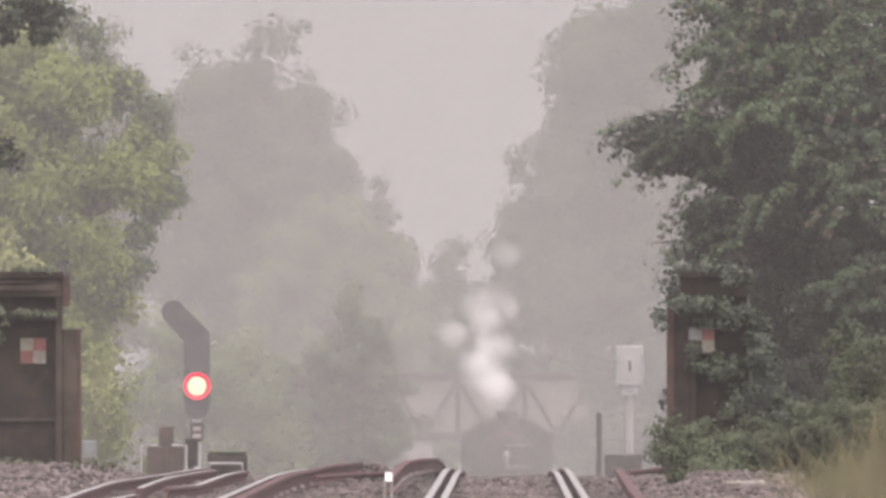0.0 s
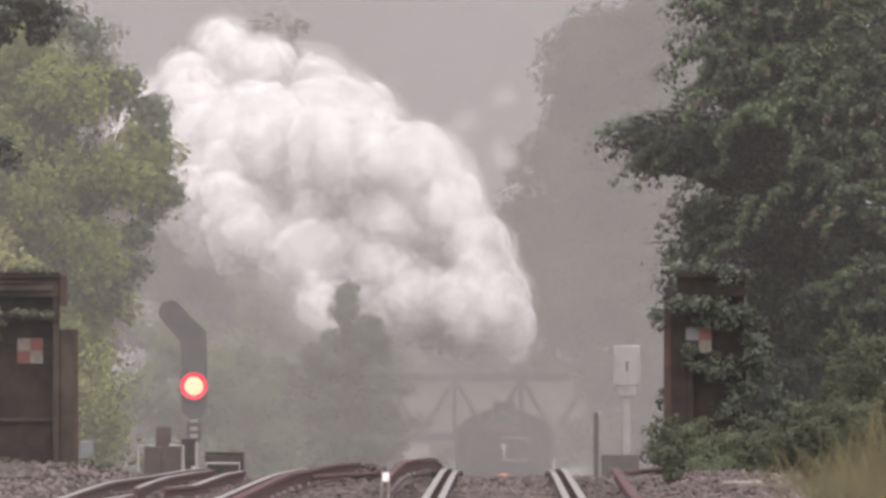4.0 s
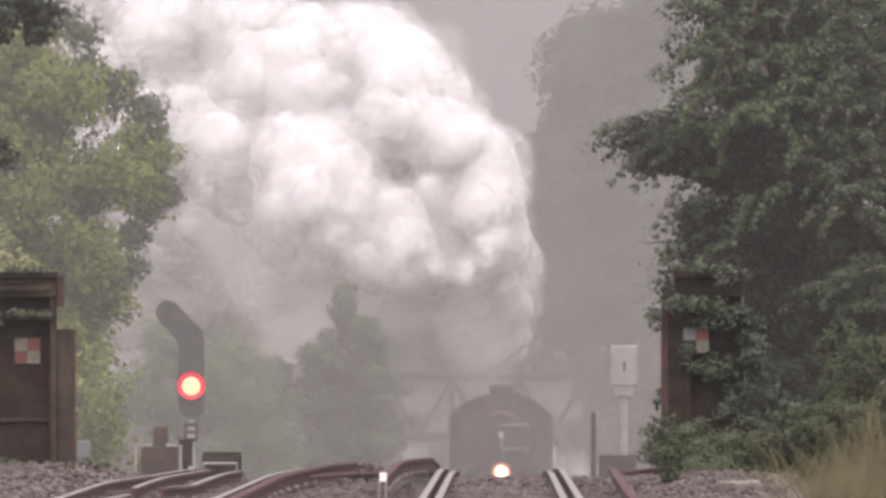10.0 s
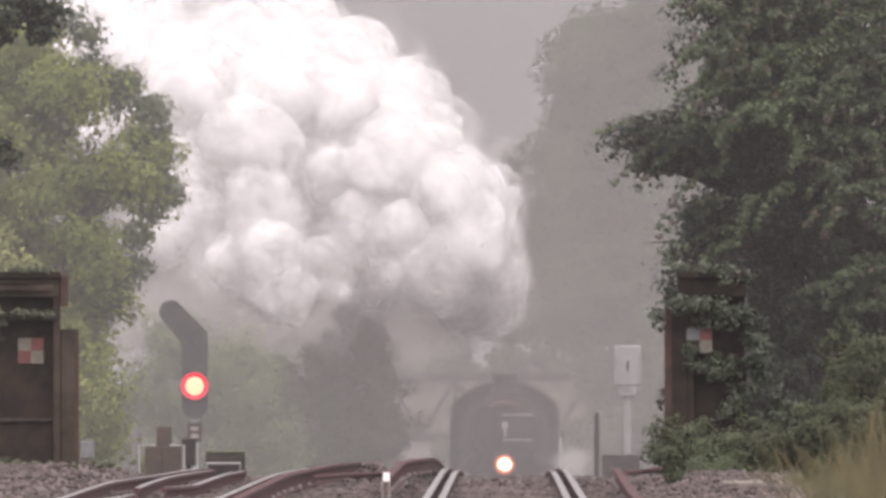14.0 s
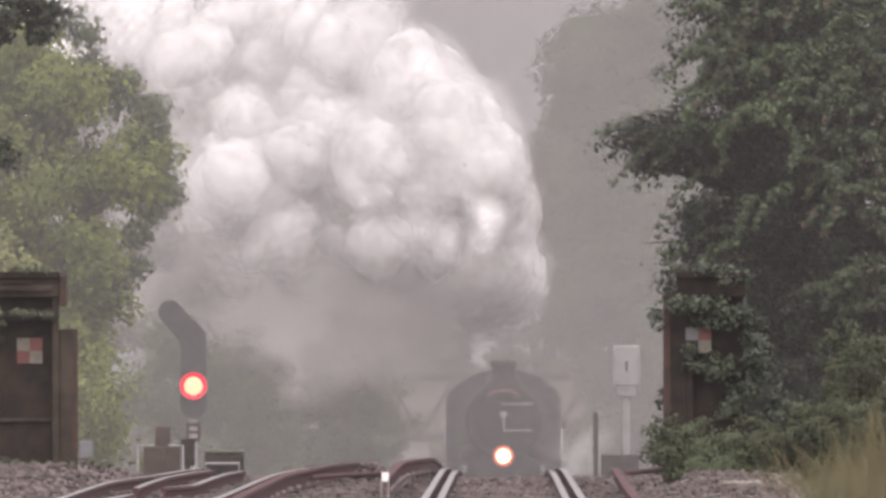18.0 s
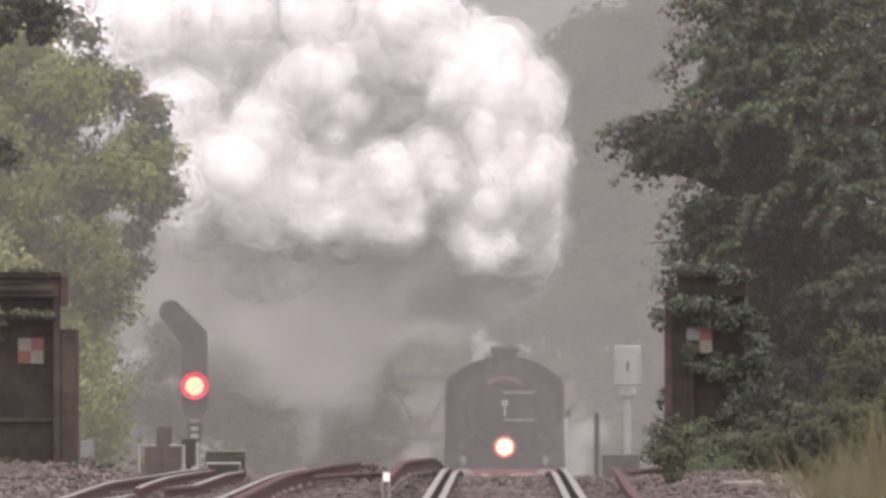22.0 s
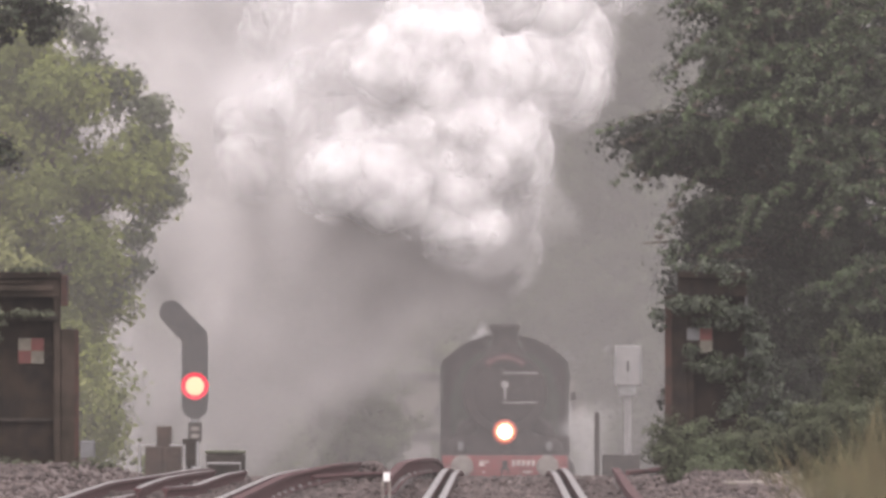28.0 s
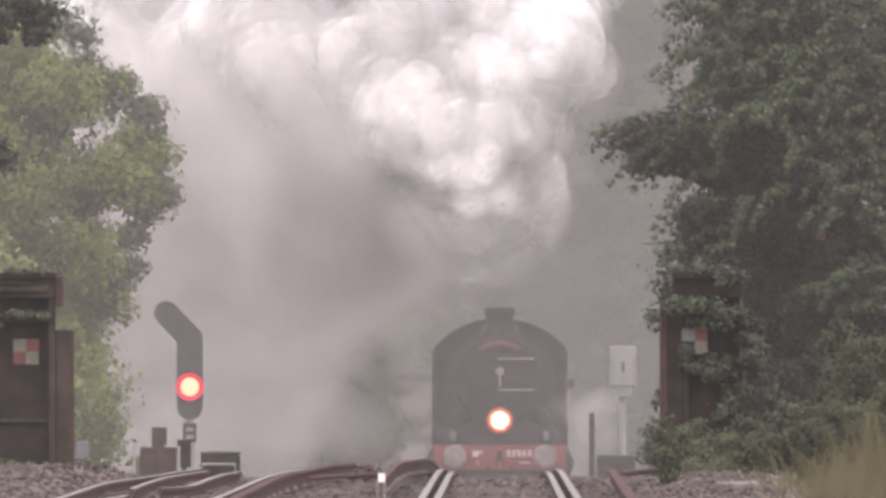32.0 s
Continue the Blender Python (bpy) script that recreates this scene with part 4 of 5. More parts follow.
# ---- the steam locomotive: rail level at z = 0, buffer faces at y = 0, it faces -y ----
def locomotive():
    L = thing("steam_locomotive", "black steam locomotive with red buffer beam and lit lamp", "steam locomotive")
    beam = part("buffer_beam", boxes((-1.27, 1.27, 0.52, 0.60, 0.80, 1.27), bevel=0.01), "buffer_red", L, "red buffer beam")
    for xa, xb, za, zb in ((-0.52, -0.40, 1.05, 1.17), (-0.38, -0.33, 1.11, 1.17), (-0.46, -0.40, 0.92, 0.95), (0.36, 0.56, 0.92, 0.955), *[(0.14 + 0.1 * k, 0.21 + 0.1 * k, 1.05, 1.18) for k in range(5)]):
        part("text_bar", boxes((xa, xb, 0.512, 0.52, za, zb)), "lettering", beam, "pale painted lettering")
    for s in (-1, 1):
        bf = part("buffer", turned([(0.0, 0.0), (0.16, 0.005), (0.225, 0.02), (0.225, 0.05), (0.09, 0.08), (0.09, 0.25), (0.14, 0.25), (0.17, 0.50)], 30,
                  Matrix.Translation((s * 0.8635, 0, 1.05)) @ ALONG), "sleeper", L, "worn grey steel buffer", True)
    part("coupling_hook", boxes((-0.05, 0.05, 0.2, 0.52, 0.98, 1.10), (-0.05, 0.05, 0.2, 0.26, 1.08, 1.16), bevel=0.01), "soot", L)
    part("screw_link", tubes((((-0.07, 0.3, 1.0), (-0.07, 0.22, 0.75), (0.07, 0.22, 0.75), (0.07, 0.3, 1.0)), 0.02)), "soot", L)
    for s in (-1, 1):
        part("vacuum_pipe", tubes((((s * 0.22, 0.5, 0.84), (s * 0.22, 0.42, 0.78), (s * 0.22, 0.40, 0.62)), 0.035)), "soot", L, smooth=True)
    part("front_plate", extruded([(-1.27, 1.27), (1.27, 1.27), (1.27, 1.31), (-1.27, 1.31)], 0.52, 1.6), "loco", L)
    for s in (-1, 1):
        part("running_board", boxes((min(s * 0.72, s * 1.31), max(s * 0.72, s * 1.31), 1.5, 10.2, 1.62, 1.67)), "loco", L)
        part("frame_plate", boxes((s * 0.59 - 0.03, s * 0.59 + 0.03, 0.6, 10, 0.6, 1.7)), "loco", L)
    part("front_step_plate", boxes((-1.31, 1.31, 1.45, 1.5, 1.27, 1.67)), "loco", L)
    part("front_stretcher", boxes((-0.56, 0.56, 0.75, 0.8, 0.7, 1.6)), "loco", L)
    for s in (-1, 1):
        cy = part("cylinder", turned([(0.0, 0.0), (0.36, 0.01), (0.40, 0.05), (0.42, 0.10), (0.42, 1.0), (0.38, 1.06), (0.0, 1.06)], 28, Matrix.Translation((s * 1.0, 1.2, 0.92)) @ ALONG), "loco", L, smooth=True)
        part("valve_chest", turned([(0.0, 0.0), (0.17, 0.01), (0.2, 0.05), (0.2, 1.1), (0.0, 1.15)], 22, Matrix.Translation((s * 0.98, 1.15, 1.42)) @ ALONG), "loco", L, smooth=True)
        part("lamp_iron", boxes((s * 0.63 - 0.02, s * 0.63 + 0.02, 0.56, 0.60, 1.31, 1.72)), "loco", L)
        part("side_lamp", boxes((s * 0.89 - 0.055, s * 0.89 + 0.055, 0.6, 0.72, 1.37, 1.54), bevel=0.015), "ash", L, "small grey side lamp")
        part("front_step", boxes((s * 1.12 - 0.12, s * 1.12 + 0.12, 0.62, 0.8, 0.58, 0.61), (s * 1.12 - 0.02, s * 1.12 + 0.02, 0.62, 0.65, 0.6, 1.27)), "loco", L)
        part("guard_iron", tubes((((s * 0.75, 0.6, 0.8), (s * 0.75, 0.5, 0.2)), 0.03), seg=6), "loco", L)
        part("handrail", tubes((((s * 0.98, 1.7, 2.75), (s * 1.0, 6, 2.8), (s * 1.0, 10, 2.85)), 0.018), seg=6), "loco", L)
        part("smoke_pipe", tubes((((s * 0.45, 2.0, 2.0), (s * 0.85, 2.0, 1.8), (s * 0.95, 2.0, 1.5)), 0.16), seg=12), "loco", L, smooth=True)
        part("cab_side", boxes((s * 1.30 - 0.02, s * 1.30 + 0.02, 9.9, 11.8, 1.2, 3.16)), "loco_green", L)
        part("cab_mirror", boxes((s * 1.40 - 0.05, s * 1.40 + 0.05, 10.6, 10.64, 2.45, 2.62)), "soot", L) if s > 0 else None
    part("smokebox_saddle", boxes((-0.55, 0.55, 1.5, 2.9, 1.3, 1.9), bevel=0.04), "loco", L)
    sb = part("smokebox", turned([(0.80, 0.0), (0.86, 0.03), (0.86, 1.9)], 48, Matrix.Translation((0, 1.25, 2.53)) @ ALONG), "soot", L, smooth=True)
    part("front_ring", turned([(0.62, -0.02), (0.70, -0.02), (0.80, 0.0)], 48, Matrix.Translation((0, 1.25, 2.53)) @ ALONG), "soot", sb)
    door = part("smokebox_door", turned([(0.0, -0.20), (0.25, -0.185), (0.45, -0.13), (0.60, -0.05), (0.64, -0.02), (0.64, 0.0)], 48, Matrix.Translation((0, 1.25, 2.53)) @ ALONG), "soot", L, smooth=True)
    for z in (2.94, 2.34):
        part("hinge_strap", tubes((((-0.04, 1.02, z), (0.3, 1.0, z), (0.66, 1.1, z)), 0.016), seg=6), "bright", door, "bright steel hinge strap")
    part("door_handle", tubes((((0, 0.95, 2.70), (0.01, 0.94, 2.40)), 0.02), seg=6), "bright", door)
    part("door_boss", turned([(0.0, -0.06), (0.075, -0.05), (0.08, 0.0)], 18, Matrix.Translation((0, 1.03, 2.70)) @ ALONG), "bright", door)
    part("number_plate", boxes((-0.3, 0.3, 1.12, 1.15, 3.06, 3.16), bevel=0.01), "soot", door)
    arc = [(-0.66, 1.18, 2.86)] + [(0.78 * math.cos(a), 1.18, 2.53 + 0.78 * math.sin(a)) for a in np.linspace(2.6, 0.54, 14)] + [(0.66, 1.18, 2.86)]
    part("smokebox_handrail", tubes((arc[1:-1], 0.014), seg=6), "soot", L)
    hb = part("headboard", extruded([(0.56 * math.cos(a), 2.88 + 0.46 * math.sin(a)) for a in np.linspace(2.5, 0.64, 12)] + [(0.42 * math.cos(a), 2.82 + 0.36 * math.sin(a)) for a in np.linspace(0.64, 2.5, 12)], 1.00, 1.03), "board", L)
    for k in range(9):
        a = 2.3 - k * 0.185
        part("text_bar", boxes((0.49 * math.cos(a) - 0.03, 0.49 * math.cos(a) + 0.03, 0.992, 0.999, 2.85 + 0.41 * math.sin(a) - 0.035, 2.85 + 0.41 * math.sin(a) + 0.035)), "board_text", hb)
    part("chimney", turned([(0.46, -0.05), (0.36, 0.05), (0.26, 0.2), (0.245, 0.38), (0.30, 0.46), (0.305, 0.56), (0.27, 0.58), (0.22, 0.56), (0.2, 0.3)], 32, Matrix.Translation((0, 2.1, 3.36))), "soot", L, "sooty flared chimney", True)
    part("boiler", turned([(0.84, 0.0), (0.84, 3.2), (0.90, 6.8)], 44, Matrix.Translation((0, 3.1, 2.53)) @ ALONG), "loco_green", L, smooth=True)
    for y in (3.2, 4.6, 6.0, 7.4):
        part("boiler_band", turned([(0.865 + (y - 3.2) * 0.008, 0.0), (0.865 + (y - 3.2) * 0.008, 0.06)], 44, Matrix.Translation((0, y, 2.53)) @ ALONG), "loco", L)
    part("steam_dome", turned([(0.42, 0.0), (0.36, 0.1), (0.33, 0.25), (0.22, 0.37), (0.0, 0.42)], 28, Matrix.Translation((0, 5.2, 3.33))), "loco_green", L, smooth=True)
    fire = [(-1.1, 1.5), (1.1, 1.5), (1.12, 2.5)] + [(1.0 * math.cos(a) * 1.06, 2.6 + 0.9 * math.sin(a)) for a in np.linspace(0.1, math.pi - 0.1, 14)] + [(-1.12, 2.5)]
    part("firebox", extruded(fire, 7.6, 10.0), "loco_green", L)
    for s in (-0.18, 0.18):
        part("safety_valve", turned([(0.09, 0.0), (0.08, 0.16), (0.0, 0.17)], 14, Matrix.Translation((s, 8.6, 3.48))), "bright", L)
    roof = [(1.27 * math.sin(a) / math.sin(0.95), 3.16 + 0.60 * (math.cos(a) - math.cos(0.95)) / (1 - math.cos(0.95))) for a in np.linspace(-0.95, 0.95, 20)]
    part("cab_front", extruded([(-1.28, 1.62)] + roof + [(1.28, 1.62)], 9.95, 10.0), "loco", L)
    for s in (-1, 1):
        part("cab_window", boxes((s * 1.17 - 0.09, s * 1.17 + 0.09, 9.935, 9.945, 2.65, 3.05), bevel=0.01), "soot", L)
    outer = [(x * 1.03, z + 0.04) for x, z in roof]
    part("cab_roof", extruded(roof + outer[::-1], 9.7, 12.0), "soot", L)
    lamp = part("headlamp", turned([(0.0, 0.25), (0.17, 0.22), (0.185, 0.02), (0.2, 0.0), (0.19, -0.03)], 30, Matrix.Translation((0, 0.55, 1.75)) @ ALONG), "soot", L, smooth=True)
    # graded glowing rings stand in for the lamp's halo; no real rims here
    part("outer_halo", turned([(0.25, 0.0), (0.205, -0.022)], 32, Matrix.Translation((0, 0.55, 1.75)) @ ALONG), "lamp_halo_dim", lamp, "dim orange outer halo of the lamp")
    part("inner_halo", turned([(0.172, -0.026), (0.135, -0.03)], 32, Matrix.Translation((0, 0.55, 1.75)) @ ALONG), "lamp_halo_warm", lamp, "bright orange inner halo of the lamp")
    part("lens_halo", turned([(0.207, -0.022), (0.165, -0.025)], 32, Matrix.Translation((0, 0.55, 1.75)) @ ALONG), "lamp_halo", lamp, "orange halo round the lamp lens")
    part("lens", turned([(0.142, -0.035), (0.1, -0.055), (0.0, -0.06)], 32, Matrix.Translation((0, 0.55, 1.75)) @ ALONG), "lamp_core", lamp, "lit white lamp lens")
    part("lamp_bracket", boxes((-0.05, 0.05, 0.6, 0.75, 1.3, 1.6)), "loco", lamp)
    axles = []
    for y in (5.0, 7.2, 9.3):
        w = part("wheel", turned([(0.94, -0.79), (0.94, -0.67), (0.97, -0.66), (0.85, -0.66), (0.2, -0.68), (0.1, -0.66), (0.1, 0.66), (0.2, 0.68), (0.85, 0.66), (0.97, 0.66), (0.94, 0.67), (0.94, 0.79)], 30,
                 Matrix.Rotation(radians(90), 4, "Y")), "loco", L, smooth=False)
        axles.append((w, Vector((0, y, 0.94)), 0.94))
    for y in (1.5, 3.4):
        w = part("bogie_wheel", turned([(0.48, -0.79), (0.48, -0.67), (0.50, -0.66), (0.1, -0.66), (0.1, 0.66), (0.50, 0.66), (0.48, 0.67), (0.48, 0.79)], 24, Matrix.Rotation(radians(90), 4, "Y")), "loco", L)
        axles.append((w, Vector((0, y, 0.48)), 0.48))
    return L, axles


def tender():
    T = thing("tender", "black coal tender coupled behind the locomotive", "tender")
    part("tank", boxes((-1.28, 1.28, 12.7, 19.2, 1.2, 3.2), bevel=0.03), "loco", T)
    part("coal", boxes((-1.0, 1.0, 13.0, 17.0, 3.2, 3.5), bevel=0.15), "coal", T)
    part("underframe", boxes((-1.2, 1.2, 12.5, 19.4, 0.9, 1.2)), "loco", T)
    for y in (13.6, 15.9, 18.2):
        part("wheel", turned([(0.64, -0.79), (0.64, -0.67), (0.1, -0.66), (0.1, 0.66), (0.64, 0.67), (0.64, 0.79)], 22, Matrix.Translation((0, y, 0.64)) @ Matrix.Rotation(radians(90), 4, "Y")), "loco", T)
    return T


engine, axles = locomotive()
coal_tender = tender()


def front_y(t):
    return 1018 - 11.6 * t + 0.05 * t * t


def engine_pose(t):
    y = front_y(t)
    return Matrix.Translation((0, y, rail_z(y))) @ Matrix.Rotation(-0.0072 if y > 564 else 0, 4, "X")


# ---- exhaust steam: billows that leave the chimney, rise and drift to the left ----
def billow_mesh(name, seed, r, long, shells):
    # nested uneven skins of vapour, thin outside and dense within; longest along y
    bm = bmesh.new()
    for k, (f, sub) in enumerate(shells):
        b = bmesh.new()
        bmesh.ops.create_icosphere(b, subdivisions=sub, radius=1.0)
        off = Vector((seed * 7.3 + k * 0.6, seed * 3.1, seed * 1.7))
        for v in b.verts:
            n = v.co.normalized()
            p = Vector((n.x * r, n.y * long, n.z * r)) * f
            # round puffs with creases between them, on an uneven body
            h = noise.noise(p * (0.75 / r) + off) * 0.68 + abs(noise.noise(p * (1.5 / r) + off)) * 0.42 + abs(noise.noise(p * (3.2 / r) + off)) * 0.28
            v.co = p * (0.74 + max(-0.36, min(0.28, h)))
        for q in b.faces:
            q.material_index, q.smooth = k, True
        me = bpy.data.meshes.new("tmp")
        b.to_mesh(me)
        b.free()
        bm.from_mesh(me)
        bpy.data.meshes.remove(me)
    me = bpy.data.meshes.new(name)
    bm.to_mesh(me)
    bm.free()
    return me


def skins(me, *names):
    for n in names:
        me.materials.append(M[n])
    return me


rng = np.random.default_rng(77)
SMALL = [skins(billow_mesh("billow", k, 0.5, 0.6, ((1.0, 3), (0.84, 2), (0.66, 2))), "steam_rim", "steam_rim", "steam_mid") for k in range(4)]
MEDIUM = [skins(billow_mesh("billow", k + 20, 0.98, 1.2, ((1.0, 3), (0.92, 3), (0.8, 2))), "steam_rim", "steam_mid", "steam_core") for k in range(6)]
BIG = [skins(billow_mesh("billow", k + 40, 1.36, 1.75, ((1.0, 3), (0.92, 3), (0.82, 3))), "steam_rim", "steam_mid", "steam_core") for k in range(6)]
WISP = [skins(billow_mesh("wisp", k + 60, 1.22, 2.8, ((1.0, 2), (0.8, 2), (0.55, 2))), "steam_thin", "steam_thin", "steam_thin") for k in range(3)]
FAINT = [skins(billow_mesh("wisp", k + 80, 0.42, 0.6, ((1.0, 2), (0.7, 2))), "steam_thin", "steam_thin") for k in range(3)]
# low haze of steam, its shade put into the skin colour
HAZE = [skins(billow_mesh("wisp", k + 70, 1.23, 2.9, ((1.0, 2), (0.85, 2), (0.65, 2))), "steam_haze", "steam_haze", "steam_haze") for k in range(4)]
PUFF = [skins(billow_mesh("wisp", k + 90, 0.4, 0.7, ((1.0, 3), (0.8, 3), (0.6, 2))), "steam_leak", "steam_leak", "steam_leak") for k in range(3)]
IN_BOILER, IN_TENDER = (4.3, 5.8), (15.7, 16.2)


def fan(t):
    # right edge and left edge of the plume in degrees from level right, how far it bends over, its speed and how much of it is dense
    keys = [(-2, 74, 128, 0, 0.55, 0), (0, 74, 128, 0, 0.55, 0), (0.06, 97, 150, 18, 0.95, 1), (0.6, 95, 143, 26, 0.96, 1), (1.2, 95, 145, 32, 0.93, 1), (2.2, 92, 149, 38, 0.95, 1), (5, 83, 158, 36, 1.0, 1), (6.6, 81, 160, 36, 1.0, 1),
            (7.6, 79, 146, 34, 1.0, 1), (9.2, 79, 136, 36, 1.0, 1), (10, 79, 140, 40, 1.0, 1), (11.6, 82, 148, 46, 1.0, 1), (13, 86, 161, 56, 1.0, 1), (14.6, 83, 159, 48, 1.0, 1), (15.8, 81, 147, 42, 1.0, 1), (16.8, 80, 148, 42, 1.0, 1), (18, 81, 157, 46, 1.0, 1),
            (19.5, 84, 160, 48, 1.0, 1), (20.8, 80, 156, 40, 1.0, 1), (22.0, 70, 140, 6, 0.9, 0.82), (25, 71, 146, 6, 0.9, 0.82), (26.2, 76, 148, 10, 0.95, 0.84), (27, 82, 150, 14, 0.95, 0.84), (28.2, 80, 150, 14, 0.95, 0.84), (29, 76, 148, 12, 0.95, 0.84),
            (30.5, 74, 148, 10, 0.9, 0.84), (32, 73, 144, 8, 0.9, 0.84)]
    a = [k[0] for k in keys]
    return tuple(float(np.interp(t, a, [k[i] for k in keys])) for i in range(1, 6))


clouds = []


def rise(tau):
    # metres risen after tau seconds
    return 5.4 * tau - 0.68 * tau * tau if tau < 3 else 10.08 + 2.2 * (tau - 3)


def billow_rows(t, home, ang, u, bend, speed, half):
    side = abs(rng.normal(0, 0.16))
    roll = Matrix.Rotation(rng.uniform(0, 6.28), 4, "Y").to_quaternion()
    # once free, its long side swings across the plume
    lean = radians(ang + rng.normal(0, 45))
    swing = Vector((0, 1, 0)).rotation_difference(Vector((math.cos(lean), rng.uniform(0.25, 0.7), math.sin(lean)))) @ roll
    later = Euler((0, radians(rng.uniform(-50, 50)), radians(rng.uniform(-25, 25)))).to_quaternion() @ swing
    back = home.y > 10
    jump = 2.0 if t < 0.06 else rng.uniform(1.5, 3.2) if t < 1.6 else rng.uniform(2.3, 3.9) if t < 21.6 else rng.uniform(2.2, 3.4)

    first = jump * (speed if t < 0.06 else 0.62 + 0.2 * speed)      # the height at which the vapour turns white

    def at(tau):
        r = first + speed * rise(tau)
        # a jet at first, then it fans out
        spread = min(1.0, max(0.0, (r - 0.8) / 4.6)) if t > 0.06 else 1.0
        a = radians(92 + (ang - 92) * spread ** 0.85 + bend * (1 - u) * (min(r, 12) / 10) ** 1.6)
        drift = 7.2 * max(0, tau - 0.15) ** 1.15
        y = 2.1 + half * 0.9 + drift + side * r + (12 if back else 0) * max(0, 1 - tau)
        q = roll.slerp(swing, min(1.0, tau / 0.7)) if tau < 0.7 else swing.slerp(later, min(1.0, (tau - 0.7) / 5))
        return Matrix.LocRotScale((r * math.cos(a), y, 3.8 + r * math.sin(a)), q, None)

    if t > 0.1:
        t = (math.floor(t * FPS) + 0.5) / FPS
    rest = Matrix.LocRotScale(home, roll, None)
    rows = [(0.0, rest if t > 0 else at(-t))]
    if t > 0.1:
        rows += [(t - 0.5 / FPS, rest)]
    for tau in (0.5 / FPS, 2.5 / FPS, 0.18, 0.4, 0.8, 1.3, 2.0, 3.0, 5.0, 9.0):
        if rows[-1][0] + 0.02 < t + tau < 31.95:
            rows.append((t + tau, at(tau)))
    rows.append((32.0, at(32.0 - t) if t < 31.95 else rest))
    return rows


def cloud(t0, span, n, label):
    c = thing("steam_cloud", label, "steam", group="exhaust beats of the locomotive")
    rows = []
    for k in range(n):
        t = t0 + span * (k + rng.uniform(0, 1)) / n
        lo, hi, bend, sp, dense = fan(t)
        kind, thick = k % 20, rng.uniform() < dense
        # the dense part keeps to the young side of the plume
        u = rng.uniform(0, 1) ** (0.9 if dense > 0.9 else 1.0)
        if dense > 0.9 and rng.uniform() < 0.28:
            u *= 0.2
        if dense < 0.9:
            u = u * (0.95 if 25.4 < t < 29.4 else 0.76) if thick else 0.25 + 0.75 * u
        ang = lo + (hi - lo) * u
        if t < 0.06:
            me, home = FAINT[rng.integers(3)], Vector((0, rng.uniform(*IN_BOILER), 2.53))
        elif not thick:
            me, home = WISP[rng.integers(3)], Vector((0, rng.uniform(*IN_TENDER), 2.2))
        elif kind < 3:
            me, home = SMALL[rng.integers(4)], Vector((0, rng.uniform(*IN_BOILER), 2.53))
        elif kind < 15:
            me, home = MEDIUM[rng.integers(6)], Vector((0, rng.uniform(14.8, 17.0), 2.25))
        elif kind < 18 or u < 0.5:
            me, home = BIG[rng.integers(6)], Vector((0, rng.uniform(*IN_TENDER), 2.2))
        else:
            me, home = WISP[rng.integers(3)], Vector((0, rng.uniform(*IN_TENDER), 2.2))
        if dense < 0.9 and u > 0.45:
            sp *= 0.62
        ob = new(me.name, me)
        ob.parent = c
        rows.append((ob, billow_rows(t, home, ang, u, bend, sp * rng.uniform(0.24 if 0.3 < t < 5 else 0.36 if t < 7.5 or 12.5 < t < 21.6 else 0.52 if t < 12.6 else 0.4, 1.08), max(v.co.y for v in me.vertices))))
    clouds.append((c, rows))


cloud(-2.0, 2.0, 30, "faint wisps of idle steam above the chimney")


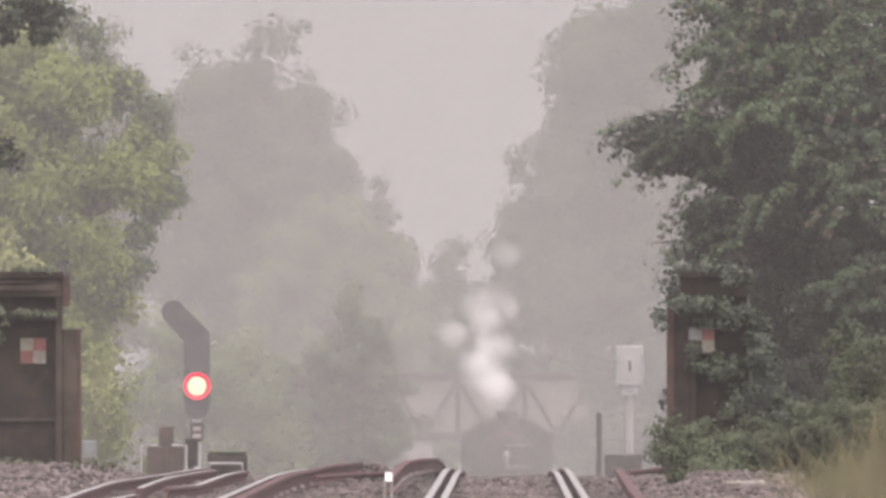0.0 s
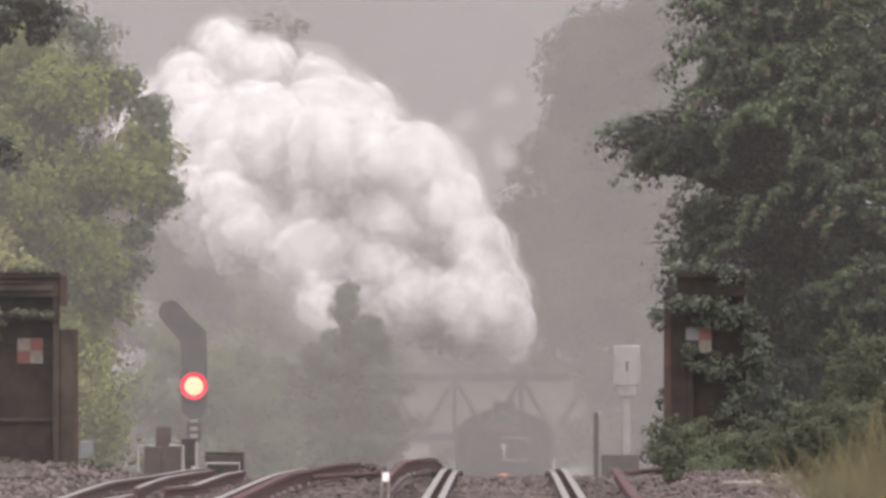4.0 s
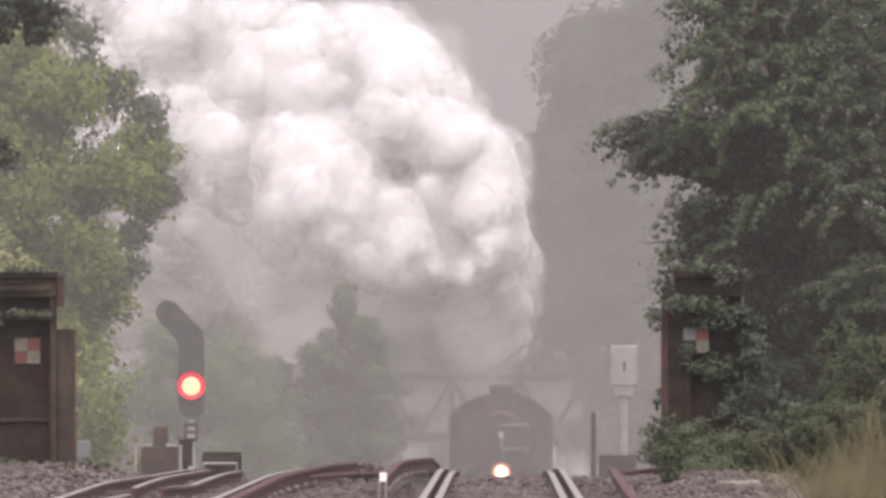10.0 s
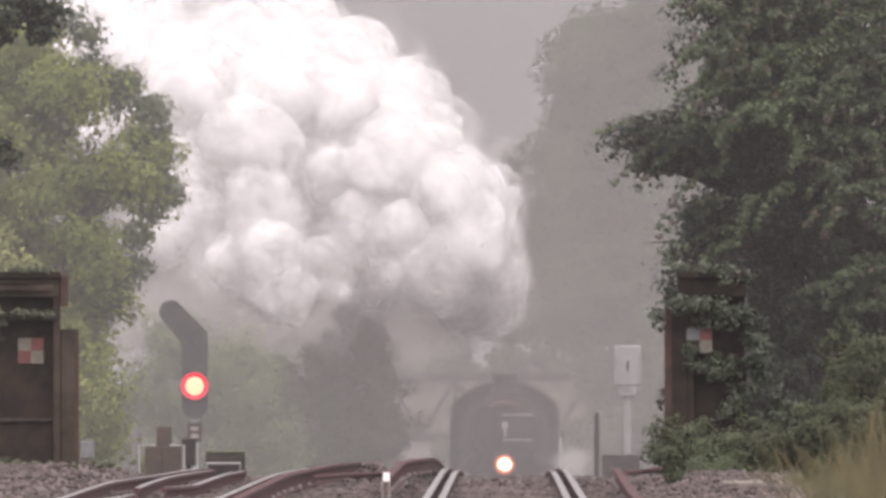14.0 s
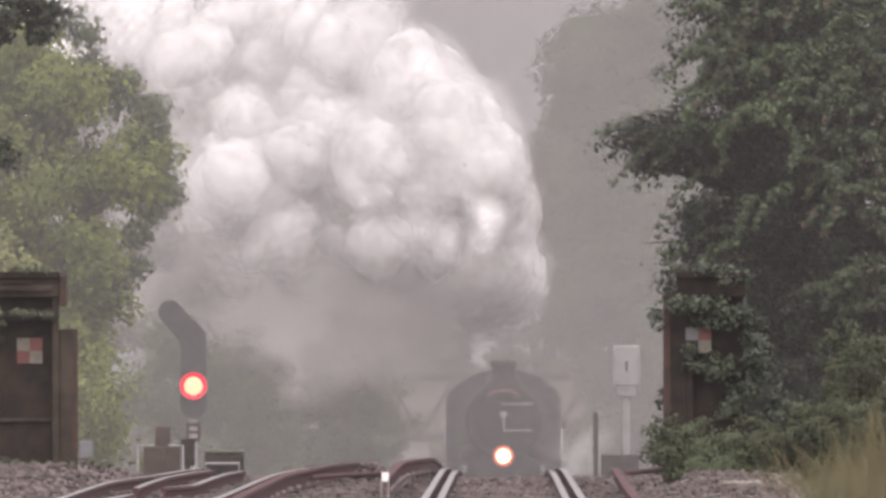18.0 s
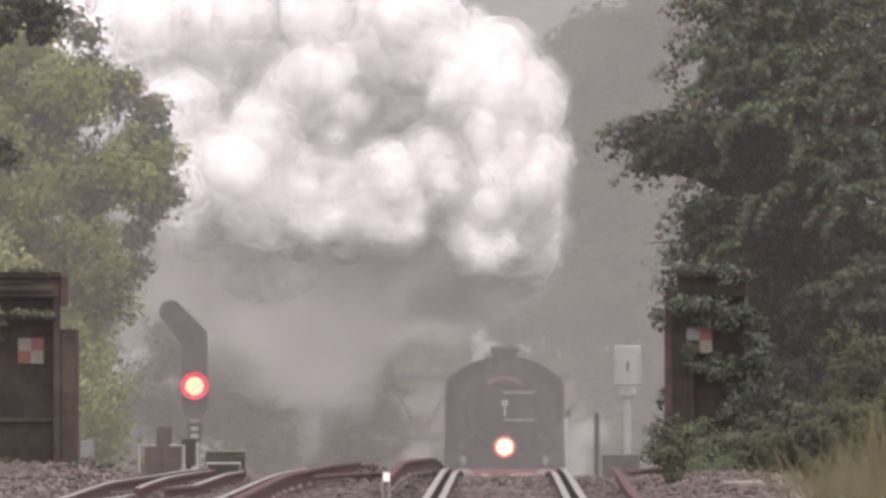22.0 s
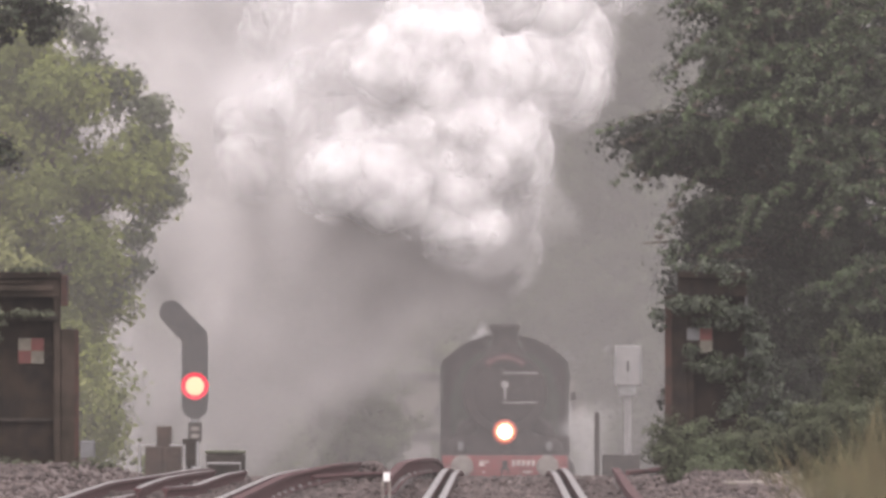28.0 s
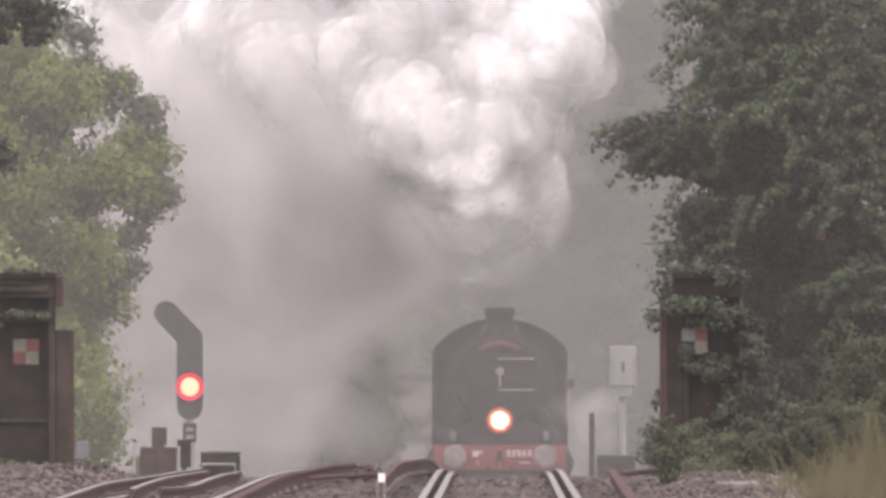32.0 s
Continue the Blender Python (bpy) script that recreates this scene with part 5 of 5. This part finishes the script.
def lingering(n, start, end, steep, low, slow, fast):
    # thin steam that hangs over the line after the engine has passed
    c = thing("steam_haze", "thin haze of steam over the line", "steam")
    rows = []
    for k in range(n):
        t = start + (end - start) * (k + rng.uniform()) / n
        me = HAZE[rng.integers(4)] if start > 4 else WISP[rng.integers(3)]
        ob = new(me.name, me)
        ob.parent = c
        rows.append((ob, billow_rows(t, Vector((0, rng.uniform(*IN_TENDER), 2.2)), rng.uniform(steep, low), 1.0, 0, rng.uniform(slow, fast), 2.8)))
    clouds.append((c, rows))


lingering(40, 1.2, 18, 138, 174, 0.3, 0.75)
lingering(62, 18.0, 31, 112, 166, 0.45, 0.95)
lingering(18, 9.0, 18, 150, 202, 0.08, 0.24)
lingering(34, 18.0, 31, 150, 202, 0.08, 0.24)
lingering(40, 21.0, 31, 150, 200, 0.2, 0.5)
for k in range(64):
    cloud(0.06 + 0.499 * k, 0.499, 42 if k < 42 else 54, "white billowing exhaust steam from the locomotive chimney")


# steam from the cylinder drains, beside the leading wheels
def drain_steam():
    c = thing("drain_steam", "thin white steam from the cylinder drains", "steam")
    rows = []
    for k in range(7):
        me = PUFF[k % 3]
        ob = new(me.name, me)
        ob.parent = c
        x, y, z = 1.4 + 0.5 * rng.uniform(), 1.5 + 3 * rng.uniform(), 0.7 + 0.22 * k
        b = Euler([rng.uniform(0, 6.28) for _ in range(3)]).to_matrix().to_4x4()
        rows.append((ob, [(t, Matrix.Translation((x + 0.2 * math.sin(t * 0.9 + k), y, z + 0.25 * math.sin(t * 1.3 + 2 * k))) @ b) for t in range(0, 33, 2)]))
    clouds.append((c, rows))


drain_steam()


# ---- what moves ----
def motions():
    times = list(range(0, 33, 2))
    rows = [(t, engine_pose(t)) for t in times]
    walk(engine, rows)
    walk(coal_tender, rows)
    for ob, at, radius in axles:
        ob.location = at
        total = front_y(0) - front_y(32)
        n = int(total / radius / radians(75)) + 1
        turn = []
        for k in range(n + 1):
            t = 32.0 * k / n
            turn.append((t, Matrix.Translation(at) @ Matrix.Rotation((front_y(0) - front_y(t)) / radius, 4, "X")))
        walk(ob, turn)
    walk(early_haze, [(t, pose(x, 300, 0)) for t, x in ((0, 0), (1.5, -4), (4, -16), (6, -26), (32, -60))])
    walk(late_haze, [(t, pose(x, 315, 0)) for t, x in ((0, 60), (22, 27), (25, 18), (28, 7), (30, 2), (32, -1))])
    for c, parts in clouds:
        walk(c, rows)
        for ob, r in parts:
            walk(ob, r)


motions()
